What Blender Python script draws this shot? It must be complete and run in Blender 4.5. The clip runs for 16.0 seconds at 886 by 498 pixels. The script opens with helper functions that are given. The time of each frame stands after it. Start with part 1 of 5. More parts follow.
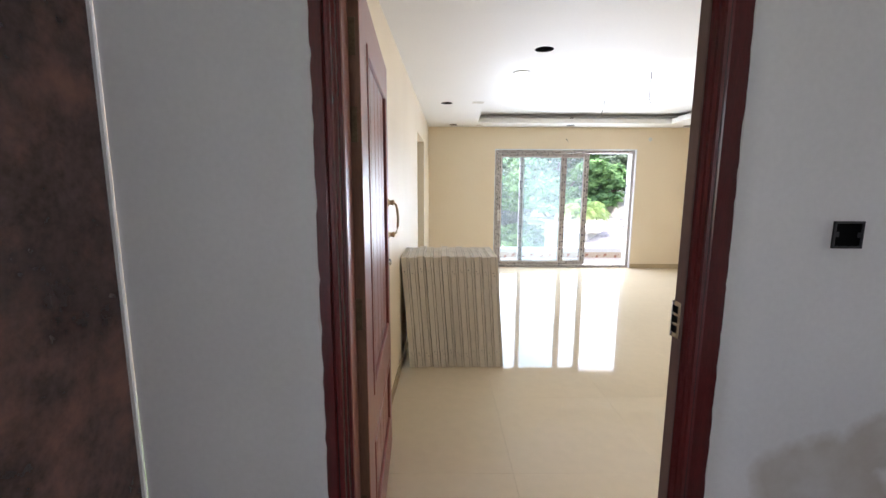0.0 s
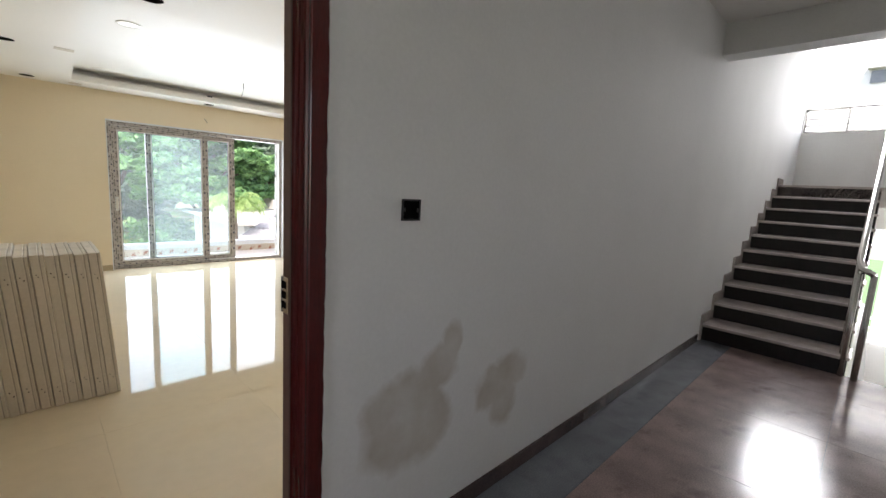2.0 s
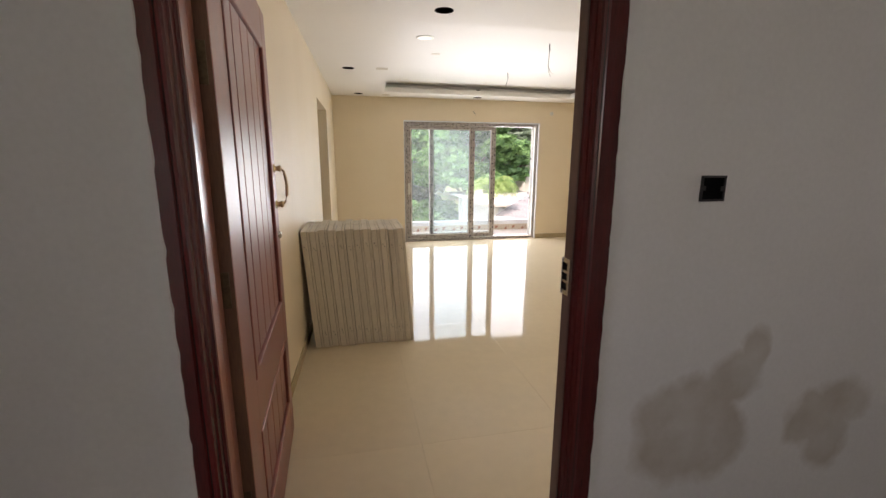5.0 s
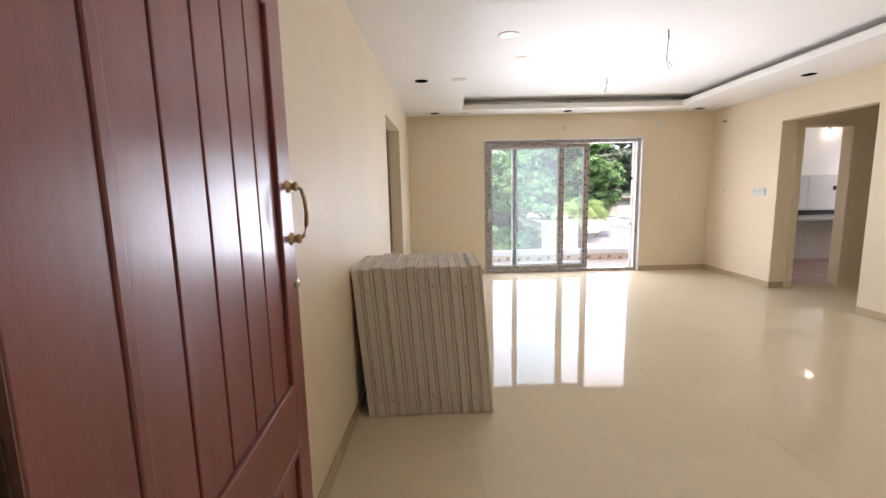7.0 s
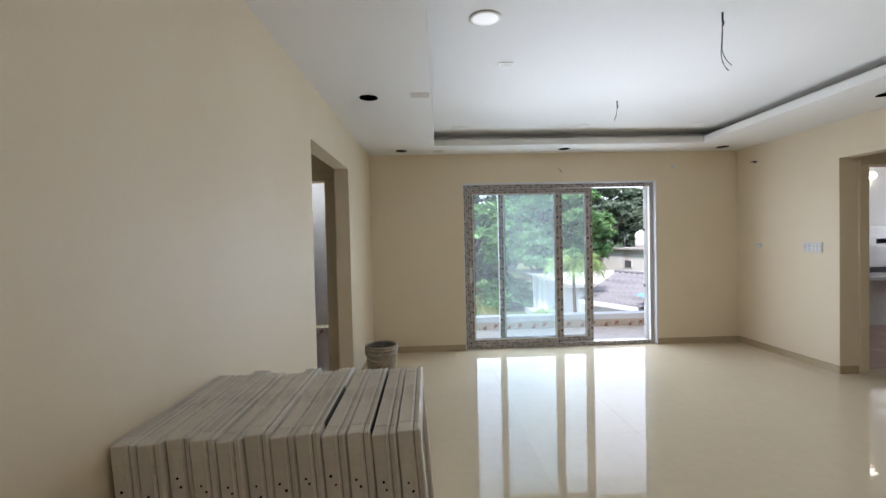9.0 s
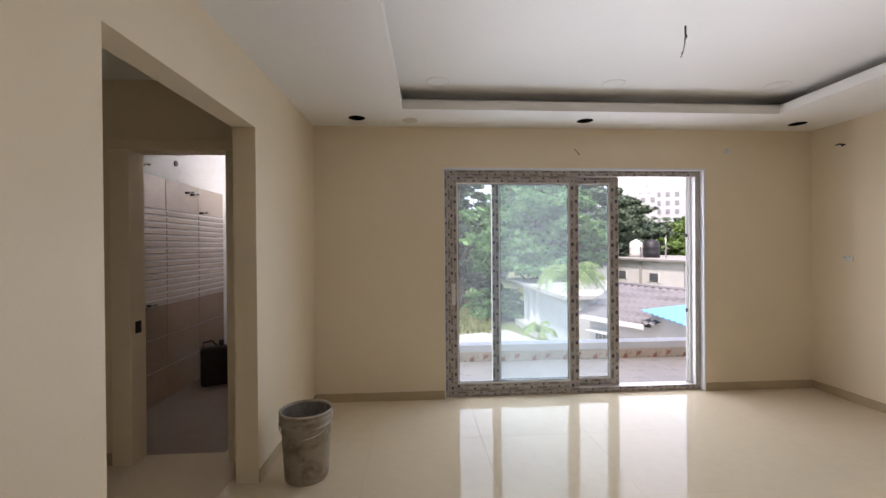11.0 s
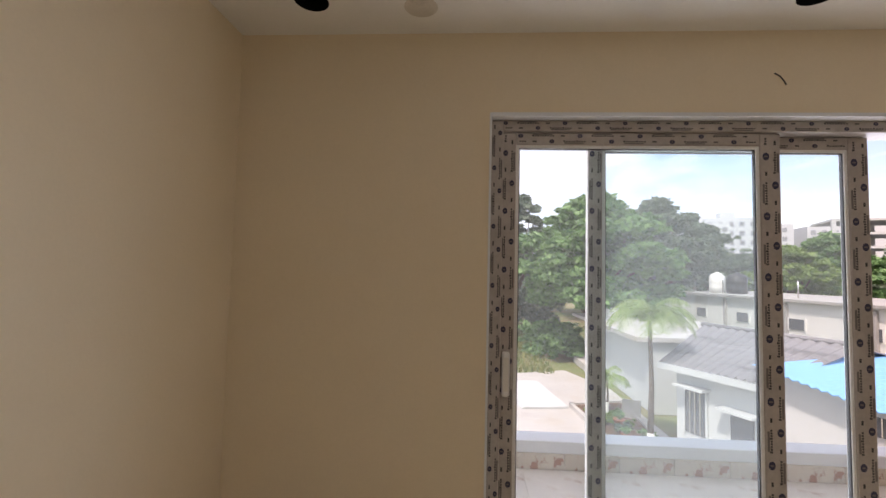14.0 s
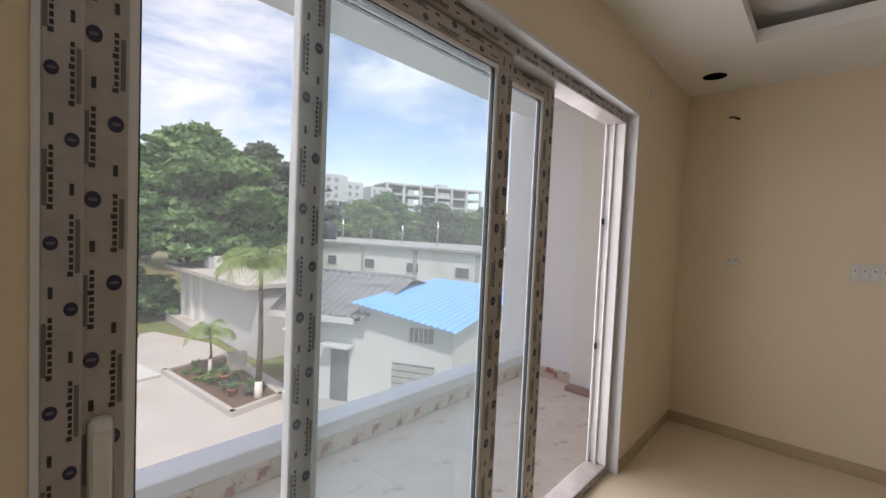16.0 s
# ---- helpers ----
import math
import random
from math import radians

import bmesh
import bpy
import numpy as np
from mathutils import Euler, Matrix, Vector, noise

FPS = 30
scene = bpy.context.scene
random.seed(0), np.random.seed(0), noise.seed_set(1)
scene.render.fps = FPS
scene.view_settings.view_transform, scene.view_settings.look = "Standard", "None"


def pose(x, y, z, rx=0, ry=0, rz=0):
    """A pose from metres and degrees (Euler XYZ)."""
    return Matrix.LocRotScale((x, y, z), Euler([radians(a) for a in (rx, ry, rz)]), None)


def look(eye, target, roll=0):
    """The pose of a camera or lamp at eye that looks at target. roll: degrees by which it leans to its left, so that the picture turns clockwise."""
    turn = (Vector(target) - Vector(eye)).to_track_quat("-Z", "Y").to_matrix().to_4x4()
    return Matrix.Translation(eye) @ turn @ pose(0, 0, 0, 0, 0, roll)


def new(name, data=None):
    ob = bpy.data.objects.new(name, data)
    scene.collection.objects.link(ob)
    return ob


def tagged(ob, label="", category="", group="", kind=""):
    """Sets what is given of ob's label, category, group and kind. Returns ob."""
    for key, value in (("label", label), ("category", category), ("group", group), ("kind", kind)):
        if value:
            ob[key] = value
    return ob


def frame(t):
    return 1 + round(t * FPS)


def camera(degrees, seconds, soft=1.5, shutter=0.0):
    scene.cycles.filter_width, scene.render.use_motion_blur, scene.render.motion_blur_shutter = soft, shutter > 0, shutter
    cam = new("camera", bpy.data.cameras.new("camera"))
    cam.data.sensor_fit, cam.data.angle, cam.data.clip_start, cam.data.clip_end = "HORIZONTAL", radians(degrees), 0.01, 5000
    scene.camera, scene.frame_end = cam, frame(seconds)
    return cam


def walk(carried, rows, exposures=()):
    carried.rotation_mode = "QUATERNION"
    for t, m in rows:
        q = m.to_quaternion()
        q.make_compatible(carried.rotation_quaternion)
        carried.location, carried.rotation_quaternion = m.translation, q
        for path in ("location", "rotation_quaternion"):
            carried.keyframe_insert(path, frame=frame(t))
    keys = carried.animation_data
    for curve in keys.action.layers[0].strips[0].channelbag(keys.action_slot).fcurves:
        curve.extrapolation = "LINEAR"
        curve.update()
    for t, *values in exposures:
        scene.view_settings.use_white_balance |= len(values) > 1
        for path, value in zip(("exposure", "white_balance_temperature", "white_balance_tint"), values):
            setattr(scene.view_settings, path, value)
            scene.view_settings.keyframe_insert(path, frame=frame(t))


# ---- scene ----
cam = camera(92.8, 16.0)
PATH = [
    (0, (0.354, 0.234, 1.499), (0.371, 2.211, 1.2), 0.2),
    (0.5, (0.346, 0.237, 1.481), (0.492, 2.14, 0.883), 0.8),
    (1, (0.385, 0.259, 1.502), (0.814, 2.119, 0.905), 2.3),
    (1.5, (0.422, 0.285, 1.478), (1.362, 1.995, 1.041), 3.0),
    (2, (0.528, 0.243, 1.448), (1.917, 1.653, 1.164), 3.3),
    (2.5, (0.603, 0.215, 1.448), (2.291, 1.273, 1.27), 2.6),
    (3, (0.641, 0.197, 1.448), (2.429, 1.083, 1.316), 2.5),
    (3.5, (0.607, 0.205, 1.435), (2.302, 1.259, 1.315), 2.2),
    (4, (0.52, 0.28, 1.443), (1.886, 1.729, 1.233), 3.1),
    (4.5, (0.447, 0.297, 1.45), (1.242, 2.09, 1.057), 1.9),
    (6.8, (0.527, 0.955, 1.38), (0.55, 2.929, 1.063), -1.4),
    (7, (0.556, 1.096, 1.386), (0.587, 3.076, 1.107), -1.3),
    (7.5, (0.631, 1.399, 1.414), (0.713, 3.386, 1.199), -1.1),
    (8, (0.65, 1.751, 1.398), (0.769, 3.741, 1.237), -1.0),
    (8.5, (0.674, 2.118, 1.42), (0.8, 4.112, 1.323), -1.3),
    (9, (0.846, 2.475, 1.424), (0.928, 4.473, 1.382), -1.3),
    (9.2, (0.871, 2.623, 1.429), (0.948, 4.621, 1.398), -1.3),
    (11.3, (1.11, 4.231, 1.393), (1.245, 6.226, 1.383), -0.4),
    (11.5, (1.145, 4.416, 1.385), (1.268, 6.412, 1.367), -0.2),
    (12, (1.274, 4.831, 1.393), (1.342, 6.83, 1.365), 0.1),
    (12.5, (1.257, 5.231, 1.394), (1.296, 7.231, 1.383), -0.1),
    (13, (1.195, 5.646, 1.418), (1.179, 7.646, 1.447), 0.2),
    (13.5, (1.244, 5.869, 1.417), (1.082, 7.86, 1.505), 1.3),
    (14, (1.241, 5.966, 1.408), (1.127, 7.959, 1.52), 1.3),
    (14.5, (1.184, 6.098, 1.415), (1.348, 8.088, 1.529), 1.3),
    (15, (1.189, 6.344, 1.41), (1.765, 8.259, 1.462), 1.8),
    (15.2, (1.187, 6.469, 1.428), (1.949, 8.318, 1.422), 1.7),
    (15.5, (1.235, 6.667, 1.396), (2.262, 8.384, 1.377), 2.2),
    (16, (1.284, 7.002, 1.4), (2.764, 8.345, 1.318), 2.5),
]
walk(cam, [(t, look(eye, target, roll)) for t, eye, target, roll in PATH],
     [(0, 2.95, 6300, 21), (1, 2.9, 6300, 21), (1.5, 2.8, 6400, 19), (2.5, 2.45, 6900, 15), (3.0, 2.45, 6900, 15), (4.0, 2.45, 7000, 15), (4.5, 2.35, 7500, 20), (4.7, 2.35, 7500, 22),
      (7, 2.5, 6900, 27), (7.5, 2.2, 6500, 20), (8, 2.08, 6400, 19), (9, 1.85, 6200, 18), (11.5, 1.6, 7000, 28), (12.5, 1.48, 7300, 29), (14, 1.3, 7500, 31), (15, 1.1, 7600, 31), (16, 0.92, 7400, 28)])

# ---- world, sun, exposure ----
SUN_EL, SUN_AZ = 58.0, 215.0   # degrees; azimuth clockwise from +y
world = bpy.data.worlds.new("sky")
scene.world = world
world.use_nodes = True
wn, wl = world.node_tree.nodes, world.node_tree.links
wn.clear()
w_out = wn.new("ShaderNodeOutputWorld")
w_bg = wn.new("ShaderNodeBackground")
w_sky = wn.new("ShaderNodeTexSky")
w_sky.sky_type, w_sky.sun_disc = "NISHITA", False
w_sky.sun_elevation, w_sky.sun_rotation = radians(SUN_EL), radians(SUN_AZ)
w_sky.air_density, w_sky.dust_density = 1.0, 1.5
w_tc = wn.new("ShaderNodeTexCoord")
w_map = wn.new("ShaderNodeMapping")
w_map.inputs["Scale"].default_value = (1.0, 1.0, 2.6)
w_n = wn.new("ShaderNodeTexNoise")
w_n.inputs["Scale"].default_value = 2.1
w_n.inputs["Detail"].default_value = 8.0
w_n.inputs["Roughness"].default_value = 0.62
w_n.inputs["Distortion"].default_value = 0.4
w_r = wn.new("ShaderNodeValToRGB")
w_r.color_ramp.elements[0].position, w_r.color_ramp.elements[0].color = 0.41, (0, 0, 0, 1)
w_r.color_ramp.elements[1].position, w_r.color_ramp.elements[1].color = 0.61, (1, 1, 1, 1)
w_mix = wn.new("ShaderNodeMix")
w_mix.data_type = "RGBA"
w_mix.inputs["B"].default_value = (4.9, 5.2, 5.55, 1)
wl.new(w_tc.outputs["Generated"], w_map.inputs["Vector"])
wl.new(w_map.outputs["Vector"], w_n.inputs["Vector"])
wl.new(w_n.outputs["Fac"], w_r.inputs["Fac"])
wl.new(w_r.outputs["Color"], w_mix.inputs["Factor"])
wl.new(w_sky.outputs["Color"], w_mix.inputs["A"])
wl.new(w_mix.outputs["Result"], w_bg.inputs["Color"])
w_bg.inputs["Strength"].default_value = 0.115
wl.new(w_bg.outputs["Background"], w_out.inputs["Surface"])

sun = new("sun", bpy.data.lights.new("sun", "SUN"))
sun.data.energy, sun.data.angle, sun.data.color = 1.8, radians(3.0), (1.0, 0.95, 0.88)
_az, _el = radians(SUN_AZ), radians(SUN_EL)
sun.matrix_basis = look((0, 0, 0), (-math.sin(_az) * math.cos(_el), -math.cos(_az) * math.cos(_el), -math.sin(_el)))


def daylight_lamp(at, target, w, h, watts, color=(0.93, 0.97, 1.0), spread=180.0):
    """Area lamp added for daylight at an opening, and for one room fill."""
    ob = new("added_daylight", bpy.data.lights.new("added_daylight", "AREA"))
    ob.data.shape, ob.data.size, ob.data.size_y = "RECTANGLE", w, h
    ob.data.energy, ob.data.color, ob.data.spread = watts, color, radians(spread)
    ob.matrix_basis = look(at, target)


daylight_lamp((2.59, 8.10, 1.08), (2.59, 0, 1.07), 2.5, 2.08, 16, (0.78, 0.90, 1.0))
# Added fill inside the room, tilted up to brighten ceiling and walls.
daylight_lamp((2.59, 7.64, 1.05), (2.59, 2.64, 2.95), 2.4, 1.1, 5.8, (0.78, 0.90, 1.0), 76.0)
daylight_lamp((15.2, 0.6, 4.9), (0, 0.55, 1.5), 4.2, 4.0, 260)
daylight_lamp((13.3, -0.5, -0.2), (0, 0.1, 3.0), 3.2, 3.0, 250)
# Daylight at the added kitchen window, which is out of view.
daylight_lamp((9.34, 7.6, 1.6), (0, 7.6, 1.6), 1.15, 0.95, 5)
daylight_lamp((0.13, 9.47, 2.12), (-2, 9.0, 1.9), 0.55, 0.72, 11)


# ---- materials ----
def material(name, color, rough=0.6, metal=0.0, vary=0.08, scale=6.0, fine=60.0, bump=0.0, stain=None,
             stain_scale=1.2, stain_at=(0.52, 0.7), rand=0.0, coat=0.0, spec=0.5, rough_vary=0.0, stretch=(1, 1, 1)):
    m = bpy.data.materials.new(name)
    m.use_nodes = True
    n, l = m.node_tree.nodes, m.node_tree.links
    b = n["Principled BSDF"]
    b.inputs["Roughness"].default_value, b.inputs["Metallic"].default_value = rough, metal
    b.inputs["Coat Weight"].default_value, b.inputs["Specular IOR Level"].default_value = coat, spec
    b.inputs["Coat Roughness"].default_value = 0.08
    tc = n.new("ShaderNodeTexCoord")
    mp = n.new("ShaderNodeMapping")
    mp.inputs["Scale"].default_value = stretch
    l.new(tc.outputs["Object"], mp.inputs["Vector"])
    big, small = n.new("ShaderNodeTexNoise"), n.new("ShaderNodeTexNoise")
    big.inputs["Scale"].default_value, small.inputs["Scale"].default_value = scale, fine
    big.inputs["Detail"].default_value, small.inputs["Detail"].default_value = 5, 4
    l.new(mp.outputs["Vector"], big.inputs["Vector"])
    l.new(mp.outputs["Vector"], small.inputs["Vector"])
    add = n.new("ShaderNodeMath")
    add.operation = "ADD"
    l.new(big.outputs["Fac"], add.inputs[0])
    l.new(small.outputs["Fac"], add.inputs[1])
    rng = n.new("ShaderNodeMapRange")
    rng.inputs["From Min"].default_value, rng.inputs["From Max"].default_value = 0.7, 1.3
    rng.inputs["To Min"].default_value, rng.inputs["To Max"].default_value = 1 - vary, 1 + vary
    l.new(add.outputs["Value"], rng.inputs["Value"])
    value = rng.outputs["Result"]
    if rand:
        info = n.new("ShaderNodeObjectInfo")
        rr = n.new("ShaderNodeMapRange")
        rr.inputs["To Min"].default_value, rr.inputs["To Max"].default_value = 1 - rand, 1 + rand
        l.new(info.outputs["Random"], rr.inputs["Value"])
        mul = n.new("ShaderNodeMath")
        mul.operation = "MULTIPLY"
        l.new(value, mul.inputs[0])
        l.new(rr.outputs["Result"], mul.inputs[1])
        value = mul.outputs["Value"]
    vm = n.new("ShaderNodeVectorMath")
    vm.operation = "SCALE"
    vm.inputs[0].default_value = color
    l.new(value, vm.inputs["Scale"])
    col = vm.outputs["Vector"]
    if stain:
        sn, sr, mx = n.new("ShaderNodeTexNoise"), n.new("ShaderNodeMapRange"), n.new("ShaderNodeMix")
        sn.inputs["Scale"].default_value, sn.inputs["Detail"].default_value = stain_scale, 8
        sn.inputs["Roughness"].default_value = 0.65
        sr.inputs["From Min"].default_value, sr.inputs["From Max"].default_value = stain_at
        mx.data_type = "RGBA"
        mx.inputs["B"].default_value = (*stain, 1)
        l.new(mp.outputs["Vector"], sn.inputs["Vector"])
        l.new(sn.outputs["Fac"], sr.inputs["Value"])
        l.new(sr.outputs["Result"], mx.inputs["Factor"])
        l.new(col, mx.inputs["A"])
        col = mx.outputs["Result"]
    l.new(col, b.inputs["Base Color"])
    if rough_vary:
        rv = n.new("ShaderNodeMapRange")
        rv.inputs["To Min"].default_value, rv.inputs["To Max"].default_value = rough - rough_vary, rough + rough_vary
        l.new(big.outputs["Fac"], rv.inputs["Value"])
        l.new(rv.outputs["Result"], b.inputs["Roughness"])
    if bump:
        bp = n.new("ShaderNodeBump")
        bp.inputs["Strength"].default_value, bp.inputs["Distance"].default_value = 1.0, bump
        l.new(add.outputs["Value"], bp.inputs["Height"])
        l.new(bp.outputs["Normal"], b.inputs["Normal"])
    return m


M_CREAM = material("cream_wall_paint", (0.83, 0.71, 0.53), 0.55, vary=0.02, scale=1.5, fine=90, bump=0.0002, stain=(0.79, 0.66, 0.47), stain_scale=0.9, stain_at=(0.5, 0.8))


def stained_plaster():
    """White plaster with two damp, dirty stains of their own shape low beside the door."""
    m = material("stained_white_plaster", (0.80, 0.80, 0.78), 0.75, vary=0.03, scale=2.0, fine=60, bump=0.00025)
    n, l = m.node_tree.nodes, m.node_tree.links
    b = n["Principled BSDF"]
    base = b.inputs["Base Color"].links[0].from_socket
    tc, no, ad = n.new("ShaderNodeTexCoord"), n.new("ShaderNodeTexNoise"), n.new("ShaderNodeVectorMath")
    no.inputs["Scale"].default_value, no.inputs["Detail"].default_value = 7.0, 6
    ad.operation = "MULTIPLY_ADD"
    ad.inputs[1].default_value = (0.13, 0.13, 0.13)
    l.new(tc.outputs["Object"], no.inputs["Vector"])
    l.new(no.outputs["Color"], ad.inputs[0])
    l.new(tc.outputs["Object"], ad.inputs[2])
    total = None
    for cx, cz, rx, rz in STAINS:
        sub, div, ln, mr = n.new("ShaderNodeVectorMath"), n.new("ShaderNodeVectorMath"), n.new("ShaderNodeVectorMath"), n.new("ShaderNodeMapRange")
        sub.operation, div.operation, ln.operation = "SUBTRACT", "DIVIDE", "LENGTH"
        sub.inputs[1].default_value = (cx + 0.065, 1.397 + 0.065, cz + 0.065)
        div.inputs[1].default_value = (rx, 9.0, rz)
        mr.inputs["From Min"].default_value, mr.inputs["From Max"].default_value = 1.08, 0.72
        l.new(ad.outputs["Vector"], sub.inputs[0])
        l.new(sub.outputs["Vector"], div.inputs[0])
        l.new(div.outputs["Vector"], ln.inputs[0])
        l.new(ln.outputs["Value"], mr.inputs["Value"])
        if total is None:
            total = mr.outputs["Result"]
        else:
            mx = n.new("ShaderNodeMath")
            mx.operation = "MAXIMUM"
            l.new(total, mx.inputs[0])
            l.new(mr.outputs["Result"], mx.inputs[1])
            total = mx.outputs["Value"]
    no2, mu, mix = n.new("ShaderNodeTexNoise"), n.new("ShaderNodeMath"), n.new("ShaderNodeMix")
    no2.inputs["Scale"].default_value, no2.inputs["Detail"].default_value = 5.0, 5
    l.new(tc.outputs["Object"], no2.inputs["Vector"])
    mu.operation = "MULTIPLY"
    l.new(total, mu.inputs[0])
    l.new(no2.outputs["Fac"], mu.inputs[1])
    mix.data_type = "RGBA"
    mix.inputs["B"].default_value = (0.42, 0.35, 0.26, 1)
    l.new(mu.outputs["Value"], mix.inputs["Factor"])
    l.new(base, mix.inputs["A"])
    l.new(mix.outputs["Result"], b.inputs["Base Color"])
    return m


STAINS = ((1.745, 0.79, 0.07, 0.12), (1.68, 0.72, 0.13, 0.11), (1.56, 0.65, 0.17, 0.12), (1.44, 0.61, 0.13, 0.13), (1.50, 0.50, 0.19, 0.15), (1.64, 0.50, 0.13, 0.16),
          (2.04, 0.53, 0.12, 0.11), (2.18, 0.58, 0.15, 0.11), (2.13, 0.46, 0.11, 0.16))
M_HALL = stained_plaster()
M_CEIL = material("white_ceiling_paint", (0.85, 0.83, 0.79), 0.7, vary=0.015, scale=1.2, fine=70, bump=0.0004)
M_WHITE = material("white_plaster", (0.80, 0.80, 0.78), 0.75, vary=0.03, scale=2.0, fine=60, bump=0.00025, stain=(0.70, 0.69, 0.66), stain_scale=0.8, stain_at=(0.52, 0.85))
M_BALC = material("white_balcony_paint", (0.79, 0.81, 0.84), 0.7, vary=0.02, scale=2, fine=60, bump=0.0005)
M_TILE = material("cream_vitrified_tile", (0.73, 0.62, 0.45), 0.03, vary=0.03, scale=1.3, fine=14, rand=0.012, spec=0.17, rough_vary=0.01)
M_GROUT = material("cream_grout", (0.70, 0.60, 0.44), 0.5, vary=0.05)
M_SKIRT = material("beige_skirting_tile", (0.52, 0.41, 0.26), 0.25, vary=0.05, scale=3, fine=30, rand=0.03)
M_GRAN = material("brown_pink_granite", (0.27, 0.20, 0.185), 0.16, vary=0.28, scale=5, fine=120, stain=(0.10, 0.06, 0.055), stain_scale=3.5, stain_at=(0.55, 0.75), rand=0.05, spec=0.35, rough_vary=0.05)
M_GRAND = material("dark_grey_granite", (0.15, 0.16, 0.175), 0.22, vary=0.25, scale=8, fine=140, stain=(0.12, 0.13, 0.14), stain_scale=4, rand=0.05, spec=0.6, rough_vary=0.06)
M_GRANB = material("brown_granite_cladding", (0.055, 0.032, 0.027), 0.12, vary=0.5, scale=3, fine=40, stain=(0.15, 0.07, 0.05), stain_scale=4.5, stain_at=(0.5, 0.72), spec=0.6, rough_vary=0.06)
M_STEPB = material("black_granite_riser", (0.014, 0.011, 0.010), 0.35, vary=0.3, scale=9, fine=150, spec=0.25)
M_STEPT = material("pale_brown_granite_tread", (0.46, 0.40, 0.37), 0.18, vary=0.25, scale=6, fine=130, spec=0.6)
M_SKB = material("brown_granite_skirting", (0.075, 0.05, 0.048), 0.25, vary=0.3, scale=8, fine=120)
M_WOOD = material("polished_mahogany", (0.27, 0.080, 0.066), 0.34, vary=0.18, scale=5, fine=70, stretch=(6, 6, 0.6), coat=0.18, bump=0.0001, rough_vary=0.05)
M_FRAME = material("dark_red_varnished_wood", (0.085, 0.010, 0.010), 0.25, vary=0.3, scale=5, fine=60, stretch=(6, 6, 0.5), coat=0.3)
M_REVEAL = material("red_brown_reveal_varnish", (0.27, 0.095, 0.065), 0.3, vary=0.2, scale=5, fine=60, stretch=(5, 5, 0.5), coat=0.3)
M_RAWW = material("bare_brown_wood", (0.23, 0.12, 0.07), 0.55, vary=0.2, scale=5, fine=60, stretch=(5, 5, 0.5), stain=(0.18, 0.08, 0.05), stain_scale=3)
M_OLDB = material("tarnished_brass", (0.17, 0.125, 0.07), 0.45, metal=0.6, vary=0.25, scale=30, fine=120)
M_DULLW = material("dull_brown_primed_wood", (0.13, 0.075, 0.06), 0.6, vary=0.15, scale=5, fine=60, stretch=(5, 5, 0.5))
M_BRASS = material("antique_brass", (0.60, 0.46, 0.27), 0.32, metal=1.0, vary=0.12, scale=20, fine=90)
M_STEEL = material("stainless_steel", (0.62, 0.60, 0.57), 0.25, metal=1.0, vary=0.06, scale=10, fine=80)
# Black in place of the shade deep inside holes and boxes.
M_BLACK = material("black_hole_shade", (0.004, 0.004, 0.004), 0.9, vary=0.2, spec=0.05)
M_BLKP = material("black_plastic", (0.012, 0.012, 0.013), 0.45, vary=0.2)
M_UPVC = material("white_upvc", (0.78, 0.78, 0.77), 0.35, vary=0.03, scale=4, fine=40)
M_FILM = material("grey_protective_film", (0.43, 0.385, 0.355), 0.32, vary=0.10, scale=9, fine=50, bump=0.0006, stain=(0.52, 0.48, 0.45), stain_scale=7, stain_at=(0.5, 0.7))
M_INKB = material("blue_black_film_print", (0.028, 0.026, 0.07), 0.4, vary=0.1)
M_INK = material("black_film_print", (0.03, 0.028, 0.03), 0.4, vary=0.1)
M_INKG = material("grey_film_print", (0.16, 0.145, 0.135), 0.4, vary=0.1)
M_ALU = material("grey_metal_edge", (0.45, 0.45, 0.44), 0.4, metal=0.7, vary=0.08)
M_PANEL = material("grey_beige_painted_profile", (0.66, 0.60, 0.51), 0.5, vary=0.07, scale=5, fine=60, rand=0.06, bump=0.0003, stain=(0.40, 0.35, 0.28), stain_scale=5, stain_at=(0.55, 0.75))
# Groove filler: shade of the narrow gap put into a darker colour.
M_GAP = material("shaded_groove", (0.33, 0.29, 0.24), 0.8, vary=0.2, scale=6)
M_RIB = material("pale_profile_rib", (0.74, 0.69, 0.60), 0.5, vary=0.05, scale=6)
M_PGLASS = material("dark_panel_infill", (0.09, 0.095, 0.105), 0.2, vary=0.1)
M_BUCKET = material("dirty_white_plastic", (0.42, 0.375, 0.30), 0.55, vary=0.12, scale=9, fine=60, stain=(0.22, 0.17, 0.12), stain_scale=9, stain_at=(0.48, 0.66), bump=0.0006)
M_BUCKIN = material("grey_cement_residue", (0.16, 0.145, 0.125), 0.85, vary=0.25, scale=14, fine=80, bump=0.002)
M_SWITCH = material("white_switch_plastic", (0.74, 0.72, 0.66), 0.4, vary=0.03)
M_BTILE = material("warm_white_bath_tile", (0.60, 0.52, 0.45), 0.06, vary=0.04, scale=4, fine=40)
M_BTILE2 = material("taupe_bath_tile", (0.36, 0.27, 0.205), 0.15, vary=0.08, scale=4, fine=40)
M_BFLOOR = material("taupe_bath_floor_tile", (0.38, 0.31, 0.265), 0.2, vary=0.06)
M_KTILE = material("grey_white_kitchen_tile", (0.50, 0.50, 0.50), 0.18, vary=0.05)
M_KFLOOR = material("reddish_dusty_kitchen_floor", (0.36, 0.24, 0.20), 0.35, vary=0.15, scale=4, stain=(0.50, 0.42, 0.38), stain_scale=3)
